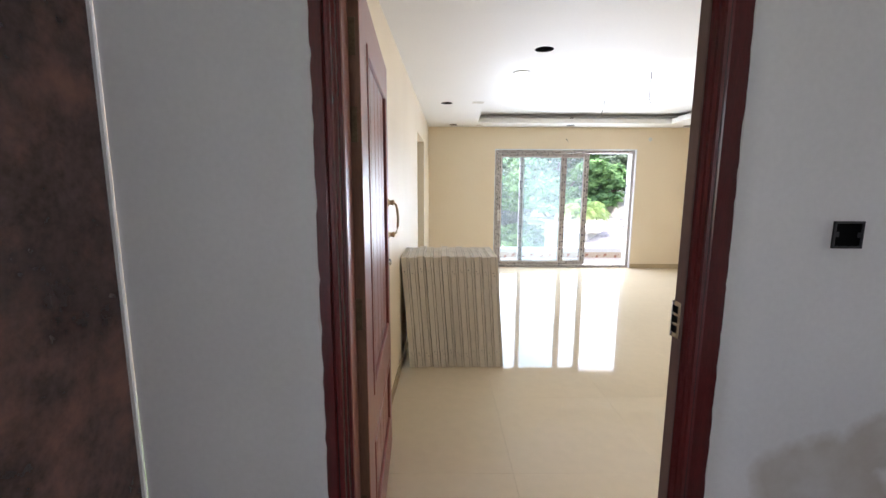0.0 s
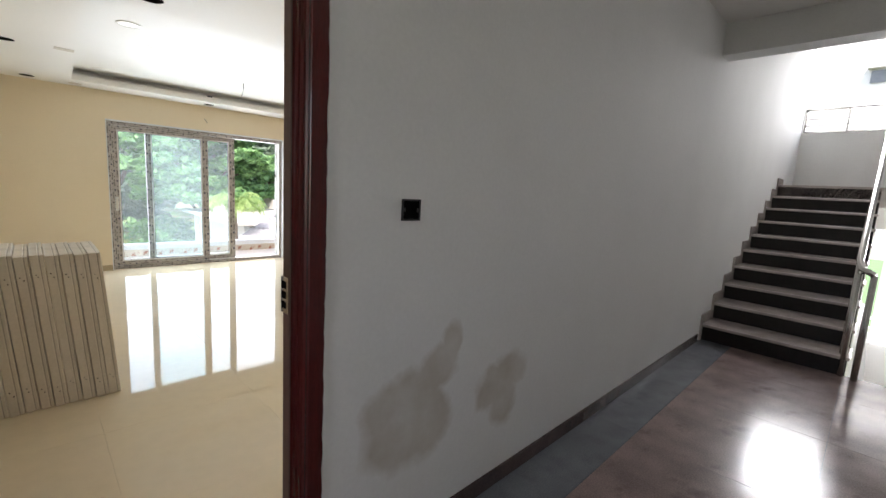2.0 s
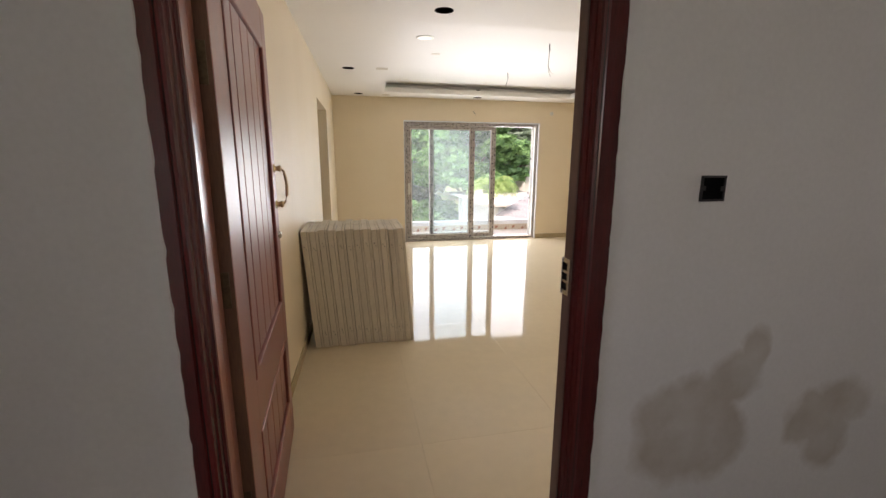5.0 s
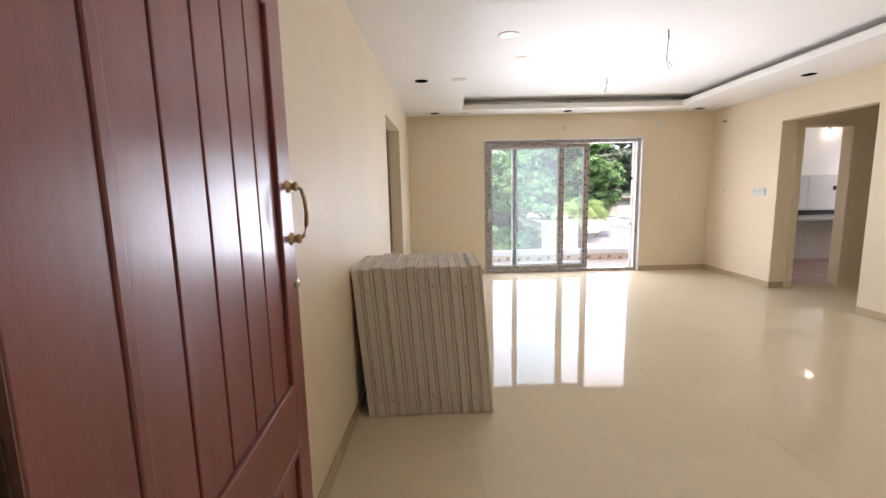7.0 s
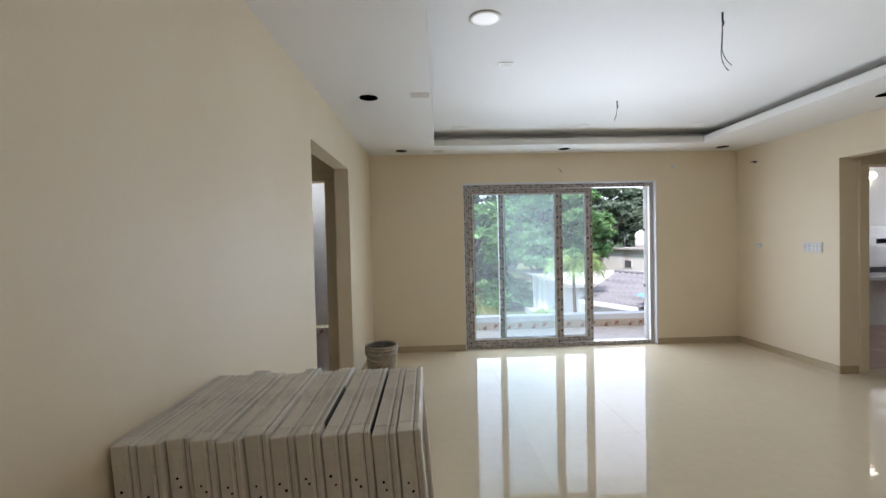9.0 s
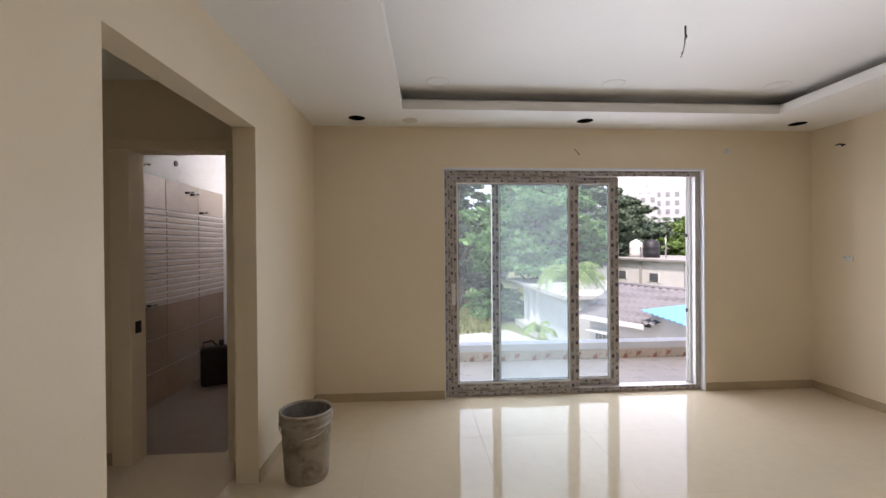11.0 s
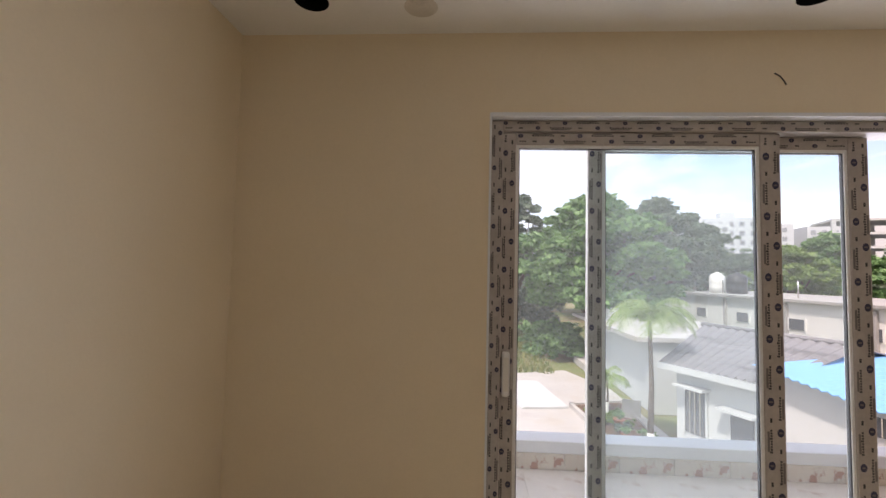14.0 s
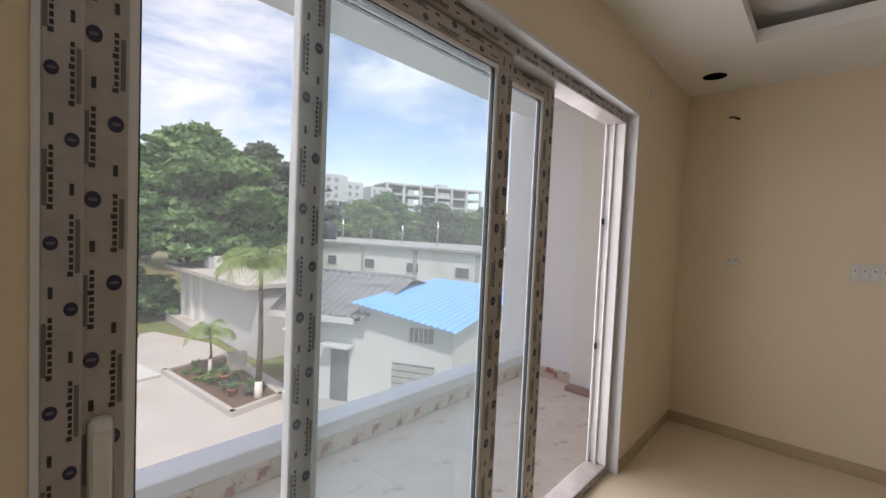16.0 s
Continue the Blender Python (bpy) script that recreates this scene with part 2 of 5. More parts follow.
M_BALT = material("pale_pink_balcony_tile", (0.74, 0.67, 0.60), 0.35, vary=0.08, scale=5, fine=60, stain=(0.50, 0.36, 0.28), stain_scale=6, stain_at=(0.54, 0.68), rand=0.04)
M_BALS = material("floral_balcony_skirting", (0.62, 0.54, 0.45), 0.35, vary=0.08, scale=6, stain=(0.38, 0.17, 0.11), stain_scale=9, stain_at=(0.55, 0.60), rand=0.05)
M_CONC = material("pale_concrete_paving", (0.43, 0.41, 0.385), 0.85, vary=0.10, scale=0.7, fine=14, bump=0.002, stain=(0.40, 0.36, 0.30), stain_scale=0.5)
M_SOIL = material("dry_soil_and_grass", (0.20, 0.17, 0.09), 0.95, vary=0.25, scale=0.8, fine=12, bump=0.01, stain=(0.12, 0.17, 0.05), stain_scale=0.25, stain_at=(0.42, 0.6))
M_BEDSOIL = material("brown_bed_soil", (0.13, 0.08, 0.05), 0.95, vary=0.3, scale=5, fine=40, bump=0.01)
M_HWALL = material("white_house_wall", (0.51, 0.52, 0.51), 0.8, vary=0.05, scale=1.0, fine=20, stain=(0.55, 0.53, 0.50), stain_scale=0.7, stain_at=(0.55, 0.8))
M_HOLD = material("weathered_cream_wall", (0.63, 0.63, 0.60), 0.85, vary=0.06, scale=1.0, fine=20, stain=(0.46, 0.42, 0.36), stain_scale=0.45, stain_at=(0.56, 0.75), stretch=(1, 1, 0.35))
M_SHEET = material("grey_asbestos_sheet", (0.20, 0.195, 0.20), 0.85, vary=0.15, scale=2, fine=30, stain=(0.10, 0.095, 0.095), stain_scale=1.1, stain_at=(0.5, 0.7), stretch=(0.4, 2, 1))
M_BLUE = material("blue_metal_sheet", (0.16, 0.42, 0.74), 0.45, vary=0.06, scale=1.5, fine=20)
M_DARKW = material("dark_window_glass", (0.10, 0.11, 0.12), 0.2, vary=0.2)
# Far windows: lighter than M_DARKW, with distance haze put into the colour.
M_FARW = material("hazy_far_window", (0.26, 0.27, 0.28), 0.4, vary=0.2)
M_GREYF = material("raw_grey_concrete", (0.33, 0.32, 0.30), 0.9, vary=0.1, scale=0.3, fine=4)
# Far concrete and facades: distance haze put into paler, cooler greys.
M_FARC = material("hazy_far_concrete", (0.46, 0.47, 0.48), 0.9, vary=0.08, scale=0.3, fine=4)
M_FAR = material("pale_hazy_far_facade", (0.52, 0.53, 0.54), 0.9, vary=0.05, scale=0.2, fine=3)
M_BARK = material("grey_brown_bark", (0.13, 0.10, 0.075), 0.95, vary=0.3, scale=4, fine=40, bump=0.01)
M_LIME = material("whitewashed_trunk", (0.70, 0.68, 0.64), 0.9, vary=0.08)
M_TANKB = material("black_water_tank", (0.02, 0.02, 0.022), 0.5, vary=0.1)
M_GREENP = material("green_painted_metal", (0.11, 0.25, 0.09), 0.5, vary=0.05)
M_CLOTHW = material("pale_site_screen", (0.27, 0.285, 0.27), 0.7, vary=0.06)


def leaf_material(name, c1, c2):
    m = bpy.data.materials.new(name)
    m.use_nodes = True
    n, l = m.node_tree.nodes, m.node_tree.links
    b = n["Principled BSDF"]
    b.inputs["Roughness"].default_value = 0.6
    g = n.new("ShaderNodeNewGeometry")
    r = n.new("ShaderNodeValToRGB")
    r.color_ramp.elements[0].color, r.color_ramp.elements[1].color = (*c1, 1), (*c2, 1)
    l.new(g.outputs["Random Per Island"], r.inputs["Fac"])
    l.new(r.outputs["Color"], b.inputs["Base Color"])
    t = n.new("ShaderNodeBsdfTranslucent")
    l.new(r.outputs["Color"], t.inputs["Color"])
    mx = n.new("ShaderNodeMixShader")
    mx.inputs[0].default_value = 0.22
    l.new(b.outputs["BSDF"], mx.inputs[1])
    l.new(t.outputs["BSDF"], mx.inputs[2])
    l.new(mx.outputs["Shader"], n["Material Output"].inputs["Surface"])
    return m


M_LEAF = leaf_material("green_leaves", (0.055, 0.135, 0.05), (0.20, 0.36, 0.13))
# Dark and far leaves: paler and greyer, distance haze put into the colour.
M_LEAFD = leaf_material("dark_leaves", (0.07, 0.11, 0.075), (0.16, 0.215, 0.135))
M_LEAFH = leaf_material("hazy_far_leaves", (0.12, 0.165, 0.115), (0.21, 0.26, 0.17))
M_LEAFY = leaf_material("yellow_green_leaves", (0.08, 0.16, 0.035), (0.20, 0.30, 0.08))
M_PALM = leaf_material("yellow_green_fronds", (0.12, 0.21, 0.05), (0.29, 0.38, 0.13))
M_GRASS = leaf_material("meadow_grass", (0.09, 0.15, 0.03), (0.28, 0.27, 0.10))


def glass_material(name, tint, haze):
    """Thin pane: clear, with a fresnel gloss and a film of dust that scatters a little light."""
    m = bpy.data.materials.new(name)
    m.use_nodes = True
    n, l = m.node_tree.nodes, m.node_tree.links
    n.remove(n["Principled BSDF"])
    tr, gl, df = n.new("ShaderNodeBsdfTransparent"), n.new("ShaderNodeBsdfGlossy"), n.new("ShaderNodeBsdfTranslucent")
    tr.inputs["Color"].default_value = (*tint, 1)
    gl.inputs["Roughness"].default_value = 0.0
    df.inputs["Color"].default_value = (0.8, 0.82, 0.8, 1)
    lw, fr, m1, m2 = n.new("ShaderNodeLayerWeight"), n.new("ShaderNodeMath"), n.new("ShaderNodeMixShader"), n.new("ShaderNodeMixShader")
    fr.operation = "POWER"
    fr.inputs[1].default_value = 4.0
    lw.inputs["Blend"].default_value = 0.45
    l.new(lw.outputs["Facing"], fr.inputs[0])
    m1.inputs[0].default_value = haze
    l.new(tr.outputs["BSDF"], m1.inputs[1])
    l.new(df.outputs["BSDF"], m1.inputs[2])
    l.new(fr.outputs["Value"], m2.inputs[0])
    l.new(m1.outputs["Shader"], m2.inputs[1])
    l.new(gl.outputs["BSDF"], m2.inputs[2])
    l.new(m2.outputs["Shader"], n["Material Output"].inputs["Surface"])
    return m


M_GLASS = glass_material("dusty_clear_glass", (0.92, 0.975, 0.985), 0.029)


def glow_material(name, color, strength):
    m = bpy.data.materials.new(name)
    m.use_nodes = True
    b = m.node_tree.nodes["Principled BSDF"]
    b.inputs["Base Color"].default_value = (*color, 1)
    b.inputs["Emission Color"].default_value = (*color, 1)
    b.inputs["Emission Strength"].default_value = strength
    return m


M_LAMP = glow_material("lit_lamp_diffuser", (1.0, 0.97, 0.9), 0.06)
M_BULB = glow_material("lit_bulb", (1.0, 0.9, 0.72), 3.0)


# ---- mesh helpers ----
def box(bm, x0, x1, y0, y1, z0, z1, bevel=0.0, seg=2):
    vs = [bm.verts.new(p) for p in ((x0, y0, z0), (x1, y0, z0), (x1, y1, z0), (x0, y1, z0), (x0, y0, z1), (x1, y0, z1), (x1, y1, z1), (x0, y1, z1))]
    fs = [bm.faces.new([vs[i] for i in f]) for f in ((3, 2, 1, 0), (4, 5, 6, 7), (0, 1, 5, 4), (1, 2, 6, 5), (2, 3, 7, 6), (3, 0, 4, 7))]
    if bevel:
        es = {e for f in fs for e in f.edges}
        bmesh.ops.bevel(bm, geom=list(es), offset=bevel, segments=seg, profile=0.5, affect="EDGES")
    return bm


def boxed(x0, x1, y0, y1, z0, z1, bevel=0.0, seg=2):
    return box(bmesh.new(), x0, x1, y0, y1, z0, z1, bevel, seg)


def quad(bm, *ps):
    return bm.faces.new([bm.verts.new(p) for p in ps])


def tube(bm, points, radius, sides=10, caps=True):
    """A round bar through points; radius: one number, or one for each point."""
    pts = [Vector(p) for p in points]
    rs = radius if isinstance(radius, (list, tuple)) else [radius] * len(pts)
    rings = []
    for i, p in enumerate(pts):
        d = (pts[min(i + 1, len(pts) - 1)] - pts[max(i - 1, 0)]).normalized()
        side = d.cross(Vector((0, 0, 1)) if abs(d.z) < 0.95 else Vector((1, 0, 0))).normalized()
        up = side.cross(d)
        rings.append([bm.verts.new(p + (side * math.cos(a) + up * math.sin(a)) * rs[i]) for a in (2 * math.pi * k / sides for k in range(sides))])
    for a, b in zip(rings, rings[1:]):
        for k in range(sides):
            f = bm.faces.new((a[k], a[(k + 1) % sides], b[(k + 1) % sides], b[k]))
            f.smooth = True
    if caps:
        bm.faces.new(rings[0][::-1])
        bm.faces.new(rings[-1])
    return bm


def lathe(bm, profile, sides=32, centre=(0, 0, 0)):
    """A turned form from (radius, height) pairs."""
    cx, cy, cz = centre
    rings = [[bm.verts.new((cx + r * math.cos(2 * math.pi * k / sides), cy + r * math.sin(2 * math.pi * k / sides), cz + z)) for k in range(sides)] for r, z in profile]
    for a, b in zip(rings, rings[1:]):
        for k in range(sides):
            f = bm.faces.new((a[k], a[(k + 1) % sides], b[(k + 1) % sides], b[k]))
            f.smooth = True
    return bm


def mesh_of(name, bm, mat):
    bmesh.ops.recalc_face_normals(bm, faces=bm.faces)
    me = bpy.data.meshes.new(name)
    bm.to_mesh(me)
    bm.free()
    me.materials.append(mat)
    return me


def part(name, bm, mat, parent=None, label=""):
    ob = new(name, mesh_of(name, bm, mat))
    ob.parent = parent
    return tagged(ob, label)


def piece(name, me, parent, m):
    """One more object on a shared mesh."""
    ob = new(name, me)
    ob.parent = parent
    ob.matrix_basis = m
    return ob


def thing(name, label, category, at=(0, 0, 0), turn=0.0, group="", kind=""):
    ob = new(name)
    ob.matrix_basis = pose(*at, 0, 0, turn)
    return tagged(ob, label, category, group, kind)


def structure(name, bm, mat, label, category):
    return tagged(part(name, bm, mat), label, category, kind="structure")


def wall(name, mat, label, axis, a0, a1, lo, hi, z0, z1, holes=()):
    """A wall along axis from a0 to a1, lo to hi thick, with holes (a, b, bottom, top) through it."""
    bm = bmesh.new()
    def slab(p, q, b, t):
        if q - p > 1e-4 and t - b > 1e-4:
            if axis == "x":
                box(bm, p, q, lo, hi, b, t)
            else:
                box(bm, lo, hi, p, q, b, t)
    at = a0
    for a, b, bottom, top in sorted(holes):
        slab(at, a, z0, z1)
        slab(a, b, z0, bottom)
        slab(a, b, top, z1)
        at = b
    slab(at, a1, z0, z1)
    return structure(name, bm, mat, label, "wall")


def shear(bm, k=0.035, y0=7.35):
    for v in bm.verts:
        v.co.x += k * (v.co.y - y0)
    return bm


# ---- structure: living room ----
LEFT, RIGHT, BACK, FRONT, TOP = -0.02, 4.945, 7.85, 1.54, 3.0
LEAN = -1.64      # the left wall runs a little out of square

wall("wall_entrance", M_HALL, "white plastered entrance wall with stains by the door", "x", -0.53, 10.42, 1.397, 1.46, 0, 4.6, [(0.03, 1.145, 0, 2.17)])
wall("wall_entrance_inner", M_CREAM, "cream painted inner face of the entrance wall", "x", -0.2, RIGHT + 0.15, 1.46, FRONT + 0.012, 0, TOP, [(0.03, 1.205, 0, 2.20)])
wl_left = wall("wall_left", M_CREAM, "cream painted living room wall with a wide passage opening", "y", 0, 6.45, -0.135, 0, 0, TOP, [(3.815, 5.005, 0, 2.128)])
wl_left.matrix_basis = pose(LEFT, FRONT + 0.012, 0, 0, 0, LEAN)
wall("wall_window", M_CREAM, "cream painted wall round the sliding balcony door", "x", -0.2, RIGHT + 0.15, BACK, BACK + 0.18, -0.05, TOP, [(1.336, 3.846, -0.05, 2.13)])
wall("wall_right", M_CREAM, "cream painted living room wall with a wide passage opening", "y", FRONT + 0.012, BACK, RIGHT, RIGHT + 0.15, 0, TOP, [(5.315, 6.49, 0, 2.145)])
# white plaster reveal round the balcony door
bm = bmesh.new()
box(bm, 1.333, 1.343, BACK - 0.004, BACK + 0.07, 0, 2.137)
box(bm, 3.838, 3.852, BACK - 0.006, BACK + 0.07, 0, 2.137)
box(bm, 1.343, 3.838, BACK - 0.006, BACK + 0.07, 2.120, 2.137)
structure("window_reveal_trim", bm, M_BALC, "narrow white plaster band round the balcony door", "trim")

# false ceiling: border, raised tray, hidden cove
TX0, TX1, TY0, TY1 = 0.974, 4.163, 3.85, 7.355
HOLES = [(0.50, 5.70), (0.574, 7.604), (2.566, 7.609), (4.57, 7.62), (4.56, 5.72), (1.27, 3.58), (2.75, 3.58), (4.4, 3.58)]


def holed_strip(bm, x0, x1, y0, y1, z0, z1, holes, r=0.068):
    """A slab with round holes, cut into strips along its longer side."""
    along = 0 if x1 - x0 > y1 - y0 else 1
    lo, hi = (x0, y0)[along], (x1, y1)[along]
    at = lo
    s = r * 1.6
    def put(a, b, c0=None, c1=None):
        c0 = (y0, x0)[along] if c0 is None else c0
        c1 = (y1, x1)[along] if c1 is None else c1
        if along == 0:
            box(bm, a, b, c0, c1, z0, z1)
        else:
            box(bm, c0, c1, a, b, z0, z1)
    for hx, hy in sorted(holes, key=lambda h: h[along]):
        c, o = (hx, hy)[along], (hy, hx)[along]
        put(at, c - s)
        put(c - s, c + s, c1=o - s)
        put(c - s, c + s, c0=o + s)
        n = 32
        sq, ci, cu = [], [], []
        for k in range(n):
            a = 2 * math.pi * k / n
            dx, dy = math.cos(a), math.sin(a)
            q = s / max(abs(dx), abs(dy))
            sq.append(bm.verts.new((hx + dx * q, hy + dy * q, z0)))
            ci.append(bm.verts.new((hx + dx * r, hy + dy * r, z0)))
            cu.append(bm.verts.new((hx + dx * r, hy + dy * r, z1)))
        for k in range(n):
            j = (k + 1) % n
            bm.faces.new((sq[k], ci[k], ci[j], sq[j]))
            bm.faces.new((ci[k], cu[k], cu[j], ci[j]))
        at = c + s
    put(at, hi)


bm = bmesh.new()
holed_strip(bm, -0.3, 5.2, TY1, BACK + 0.05, 2.51, 2.583, [h for h in HOLES if h[1] > 7.4])
holed_strip(bm, -0.3, TX0, TY0, TY1, 2.51, 2.583, [(0.50, 5.70)])
holed_strip(bm, TX1, 5.3, TY0, TY1, 2.51, 2.583, [(4.62, 5.72)])
holed_strip(bm, -0.5, 5.4, FRONT, TY0, 2.51, 2.583, [h for h in HOLES if h[1] < 3.7])
shear(bm)
structure("ceiling_border", bm, M_CEIL, "white gypsum ceiling border with open round lamp holes", "ceiling")
bm = bmesh.new()
box(bm, TX0 - 0.2, TX1 + 0.2, TY0 - 0.2, TY1 + 0.2, 2.665, 2.72)
for b in ((TX0 - 0.25, TX0 - 0.2, TY0 - 0.2, TY1 + 0.2), (TX1 + 0.2, TX1 + 0.25, TY0 - 0.2, TY1 + 0.2), (TX0 - 0.25, TX1 + 0.25, TY0 - 0.25, TY0 - 0.2), (TX0 - 0.25, TX1 + 0.25, TY1 + 0.2, TY1 + 0.25)):
    box(bm, *b, 2.583, 2.72)
shear(bm)
structure("ceiling_tray", bm, M_CEIL, "white raised ceiling tray behind a cove lip", "ceiling")
structure("ceiling_slab", boxed(-0.6, 5.6, FRONT, 8.03, 2.95, 3.0), M_GREYF, "concrete slab above the false ceiling", "ceiling")

for hx, hy in HOLES[:4] + [(4.62, 5.72)] + HOLES[5:]:
    can0 = thing("lamp_hole", "open dark round lamp hole in the ceiling border", "lamp hole", (hx + 0.035 * (hy - 7.35), hy, 2.51), group="open lamp holes")
    # Black cup added over each hole for the darkness above the ceiling.
    part("hole_dark_cup", lathe(bmesh.new(), [(0.0705, -0.0008), (0.0635, -0.0012), (0.0635, 0.12), (0.0, 0.12)], 32), M_BLACK, can0)

# floor
structure("floor_living", boxed(-0.25, RIGHT, FRONT - 0.14, BACK + 0.18, -0.06, -0.0025), M_GROUT, "cream tile bed with fine joints", "floor")


# ---- structure: stair hall ----
YR = -0.867
wall("wall_hall_right", M_WHITE, "white plastered stair hall wall", "x", -1.6, 10.42, YR - 0.15, YR, -2.2, 4.6)
wall("wall_hall_end", M_GRANB, "polished brown granite cladding beside the entrance wall", "y", 0.82, 1.397, -0.69, -0.54, 0, 3.015)
structure("trim_white_joint", boxed(-0.54, -0.531, 1.386, 1.397, 0, 3.015), M_WHITE, "white putty joint at the edge of the granite cladding", "trim")
wall("wall_stair_end", M_WHITE, "white stairwell end wall with two openings", "y", YR, 1.397, 10.42, 10.57, -2.2, 4.6, [(0.24, 1.385, 2.778, 4.2), (YR + 0.02, 0.236, -0.69, 1.19)])
# Unseen corridor end, added with an opening to bring daylight into the hall.
wall("wall_added_corridor_side", M_WHITE, "white plastered side wall of the added unseen corridor", "x", -1.6, -0.69, 0.82, 0.97, 0, 3.015)
wall("wall_added_corridor_end", M_WHITE, "white plastered end wall of the added corridor, opened for daylight", "y", YR, 0.82, -1.6, -1.45, 0, 3.015, [(-0.55, 0.48, 1.1, 2.25)])
structure("ceiling_hall", boxed(-1.6, 4.98, YR, 1.397, 3.015, 3.15), M_CEIL, "white stair hall ceiling", "ceiling")
structure("ceiling_stairwell", boxed(4.98, 10.57, YR, 1.397, 4.6, 4.75), M_CEIL, "white stairwell ceiling", "ceiling")
structure("beam", boxed(4.98, 5.2, YR, 1.397, 2.745, 4.6, 0.004), M_WHITE, "white plastered beam across the stair hall", "beam")
structure("floor_hall", boxed(-1.6, 5.64, YR, 1.397, -0.15, -0.004), M_GRAND, "granite floor bed of the stair hall", "floor")
structure("threshold", boxed(0.12, 1.06, 1.40, FRONT + 0.02, -0.0025, 0.008, 0.003), M_GRAND, "dark granite door threshold", "threshold")

# ---- staircase ----
RISE, RUN, X0, YS, STEPS = 0.18, 0.36, 5.62, 0.25, 10
stair = thing("staircase", "granite staircase with black risers and brown treads", "staircase", kind="structure")
bm = bmesh.new()
for i in range(STEPS):
    box(bm, X0 + RUN * i + 0.02, X0 + RUN * STEPS, YS + 0.01, 1.397, RISE * i - (0.15 if i else 0.0), RISE * (i + 1) - 0.03)
part("stair_core", bm, M_WHITE, stair)
me_r = mesh_of("riser", boxed(0, 0.018, YS, 1.396, 0, RISE - 0.032), M_STEPB)
me_t = mesh_of("tread", boxed(-0.03, RUN + 0.02, YS - 0.015, 1.396, -0.032, 0, 0.008), M_STEPT)
me_k = mesh_of("step_skirting", boxed(-0.02, RUN + 0.04, 1.378, 1.3955, 0.001, 0.10, 0.003), M_STEPT)
me_v = mesh_of("step_skirting", boxed(-0.055, -0.001, 1.379, 1.3957, -RISE, 0.10, 0.003), M_STEPT)
for i in range(STEPS):
    piece("riser", me_r, stair, pose(X0 + RUN * i, 0, RISE * i))
    if i < STEPS - 1:
        piece("tread", me_t, stair, pose(X0 + RUN * i, 0, RISE * (i + 1)))
    piece("step_skirting", me_k, stair, pose(X0 + RUN * i, 0, RISE * (i + 1)))
    piece("step_skirting", me_v, stair, pose(X0 + RUN * i, 0, RISE * (i + 1)))
XL, ZL = X0 + RUN * (STEPS - 1), RISE * STEPS
part("landing", boxed(XL, 10.42, YR, 1.397, 1.53, ZL), M_STEPT, stair)
# return flight above, seen from below
bm = bmesh.new()
vs = [(XL, ZL), (XL, 1.53), (8.03, 1.556), (5.2, 3.127), (5.2, 4.07)]
a = [bm.verts.new((x, YR, z)) for x, z in vs]
b = [bm.verts.new((x, 0.14, z)) for x, z in vs]
bm.faces.new(a), bm.faces.new(b[::-1])
for i in range(5):
    bm.faces.new((a[i], a[(i + 1) % 5], b[(i + 1) % 5], b[i]))
part("return_flight", bm, M_WHITE, stair, "plain white soffit of the return flight")
bm = bmesh.new()
for i in range(11):
    box(bm, 5.6 + 0.312 * i, 5.6 + 0.312 * (i + 1), YR, 0.12, -RISE * (i + 1) - 0.2, -RISE * (i + 1))
part("lower_flight", bm, M_STEPT, stair)
part("lower_landing", boxed(5.6 + 0.312 * 11, 10.42, YR, 0.24, -2.2, -RISE * 11), M_STEPT, stair)
part("spine_wall", boxed(5.62, 10.42, 0.12, 0.24, -2.2, -0.06), M_WHITE, stair)

rail = thing("stair_railing", "stainless steel stair railing with round posts", "railing")
slope = RISE / RUN
for i in (0, 3, 6, 8):
    x = X0 + RUN * i + 0.1
    z = RISE * (i + 1)
    part("post", tube(bmesh.new(), [(x, YS + 0.045, z), (x, YS + 0.045, z + 0.86)], 0.019, 12), M_STEEL, rail)
part("newel_post", tube(bmesh.new(), [(X0 - 0.06, YS - 0.06, 0), (X0 - 0.06, YS - 0.06, 0.93)], 0.024, 14), M_STEEL, rail)
part("newel_post", tube(bmesh.new(), [(X0 - 0.02, YS + 0.03, 0), (X0 - 0.02, YS + 0.03, 0.93)], 0.022, 14), M_STEEL, rail)
part("handrail", tube(bmesh.new(), [(X0 - 0.06, YS - 0.06, 0.93), (X0 - 0.05, YS - 0.02, 0.955), (X0 - 0.02, YS + 0.02, 0.97), (X0 + 0.1, YS + 0.045, 1.03), (X0 + 0.1 + RUN * 8.3, YS + 0.045, 1.03 + RISE * 8.3)], 0.026, 14), M_STEEL, rail)
for h in (0.2, 0.4, 0.6):
    part("mid_rail", tube(bmesh.new(), [(X0 - 0.02, YS + 0.03, 0.1 + h), (X0 + 0.1, YS + 0.045, 0.17 + h), (X0 + 0.1 + RUN * 8.3, YS + 0.045, 0.17 + h + RISE * 8.3)], 0.009, 8), M_STEEL, rail)


def parapet_rail(x, y0, y1, z, label):
    t = thing("parapet_railing", label, "railing", (x, 0, z))
    for h in (0.02, 0.13, 0.24, 0.40):
        part("rail", tube(bmesh.new(), [(0, y0, h), (0, y1, h)], 0.022 if h > 0.3 else 0.012, 10), M_STEEL, t)
    for y in (y0 + 0.02, (y0 + y1) / 2, y1 - 0.02):
        part("post", tube(bmesh.new(), [(0, y, 0), (0, y, 0.40)], 0.018, 10), M_STEEL, t)


parapet_rail(10.49, 0.24, 1.385, 2.778, "steel railing on the upper stair parapet")
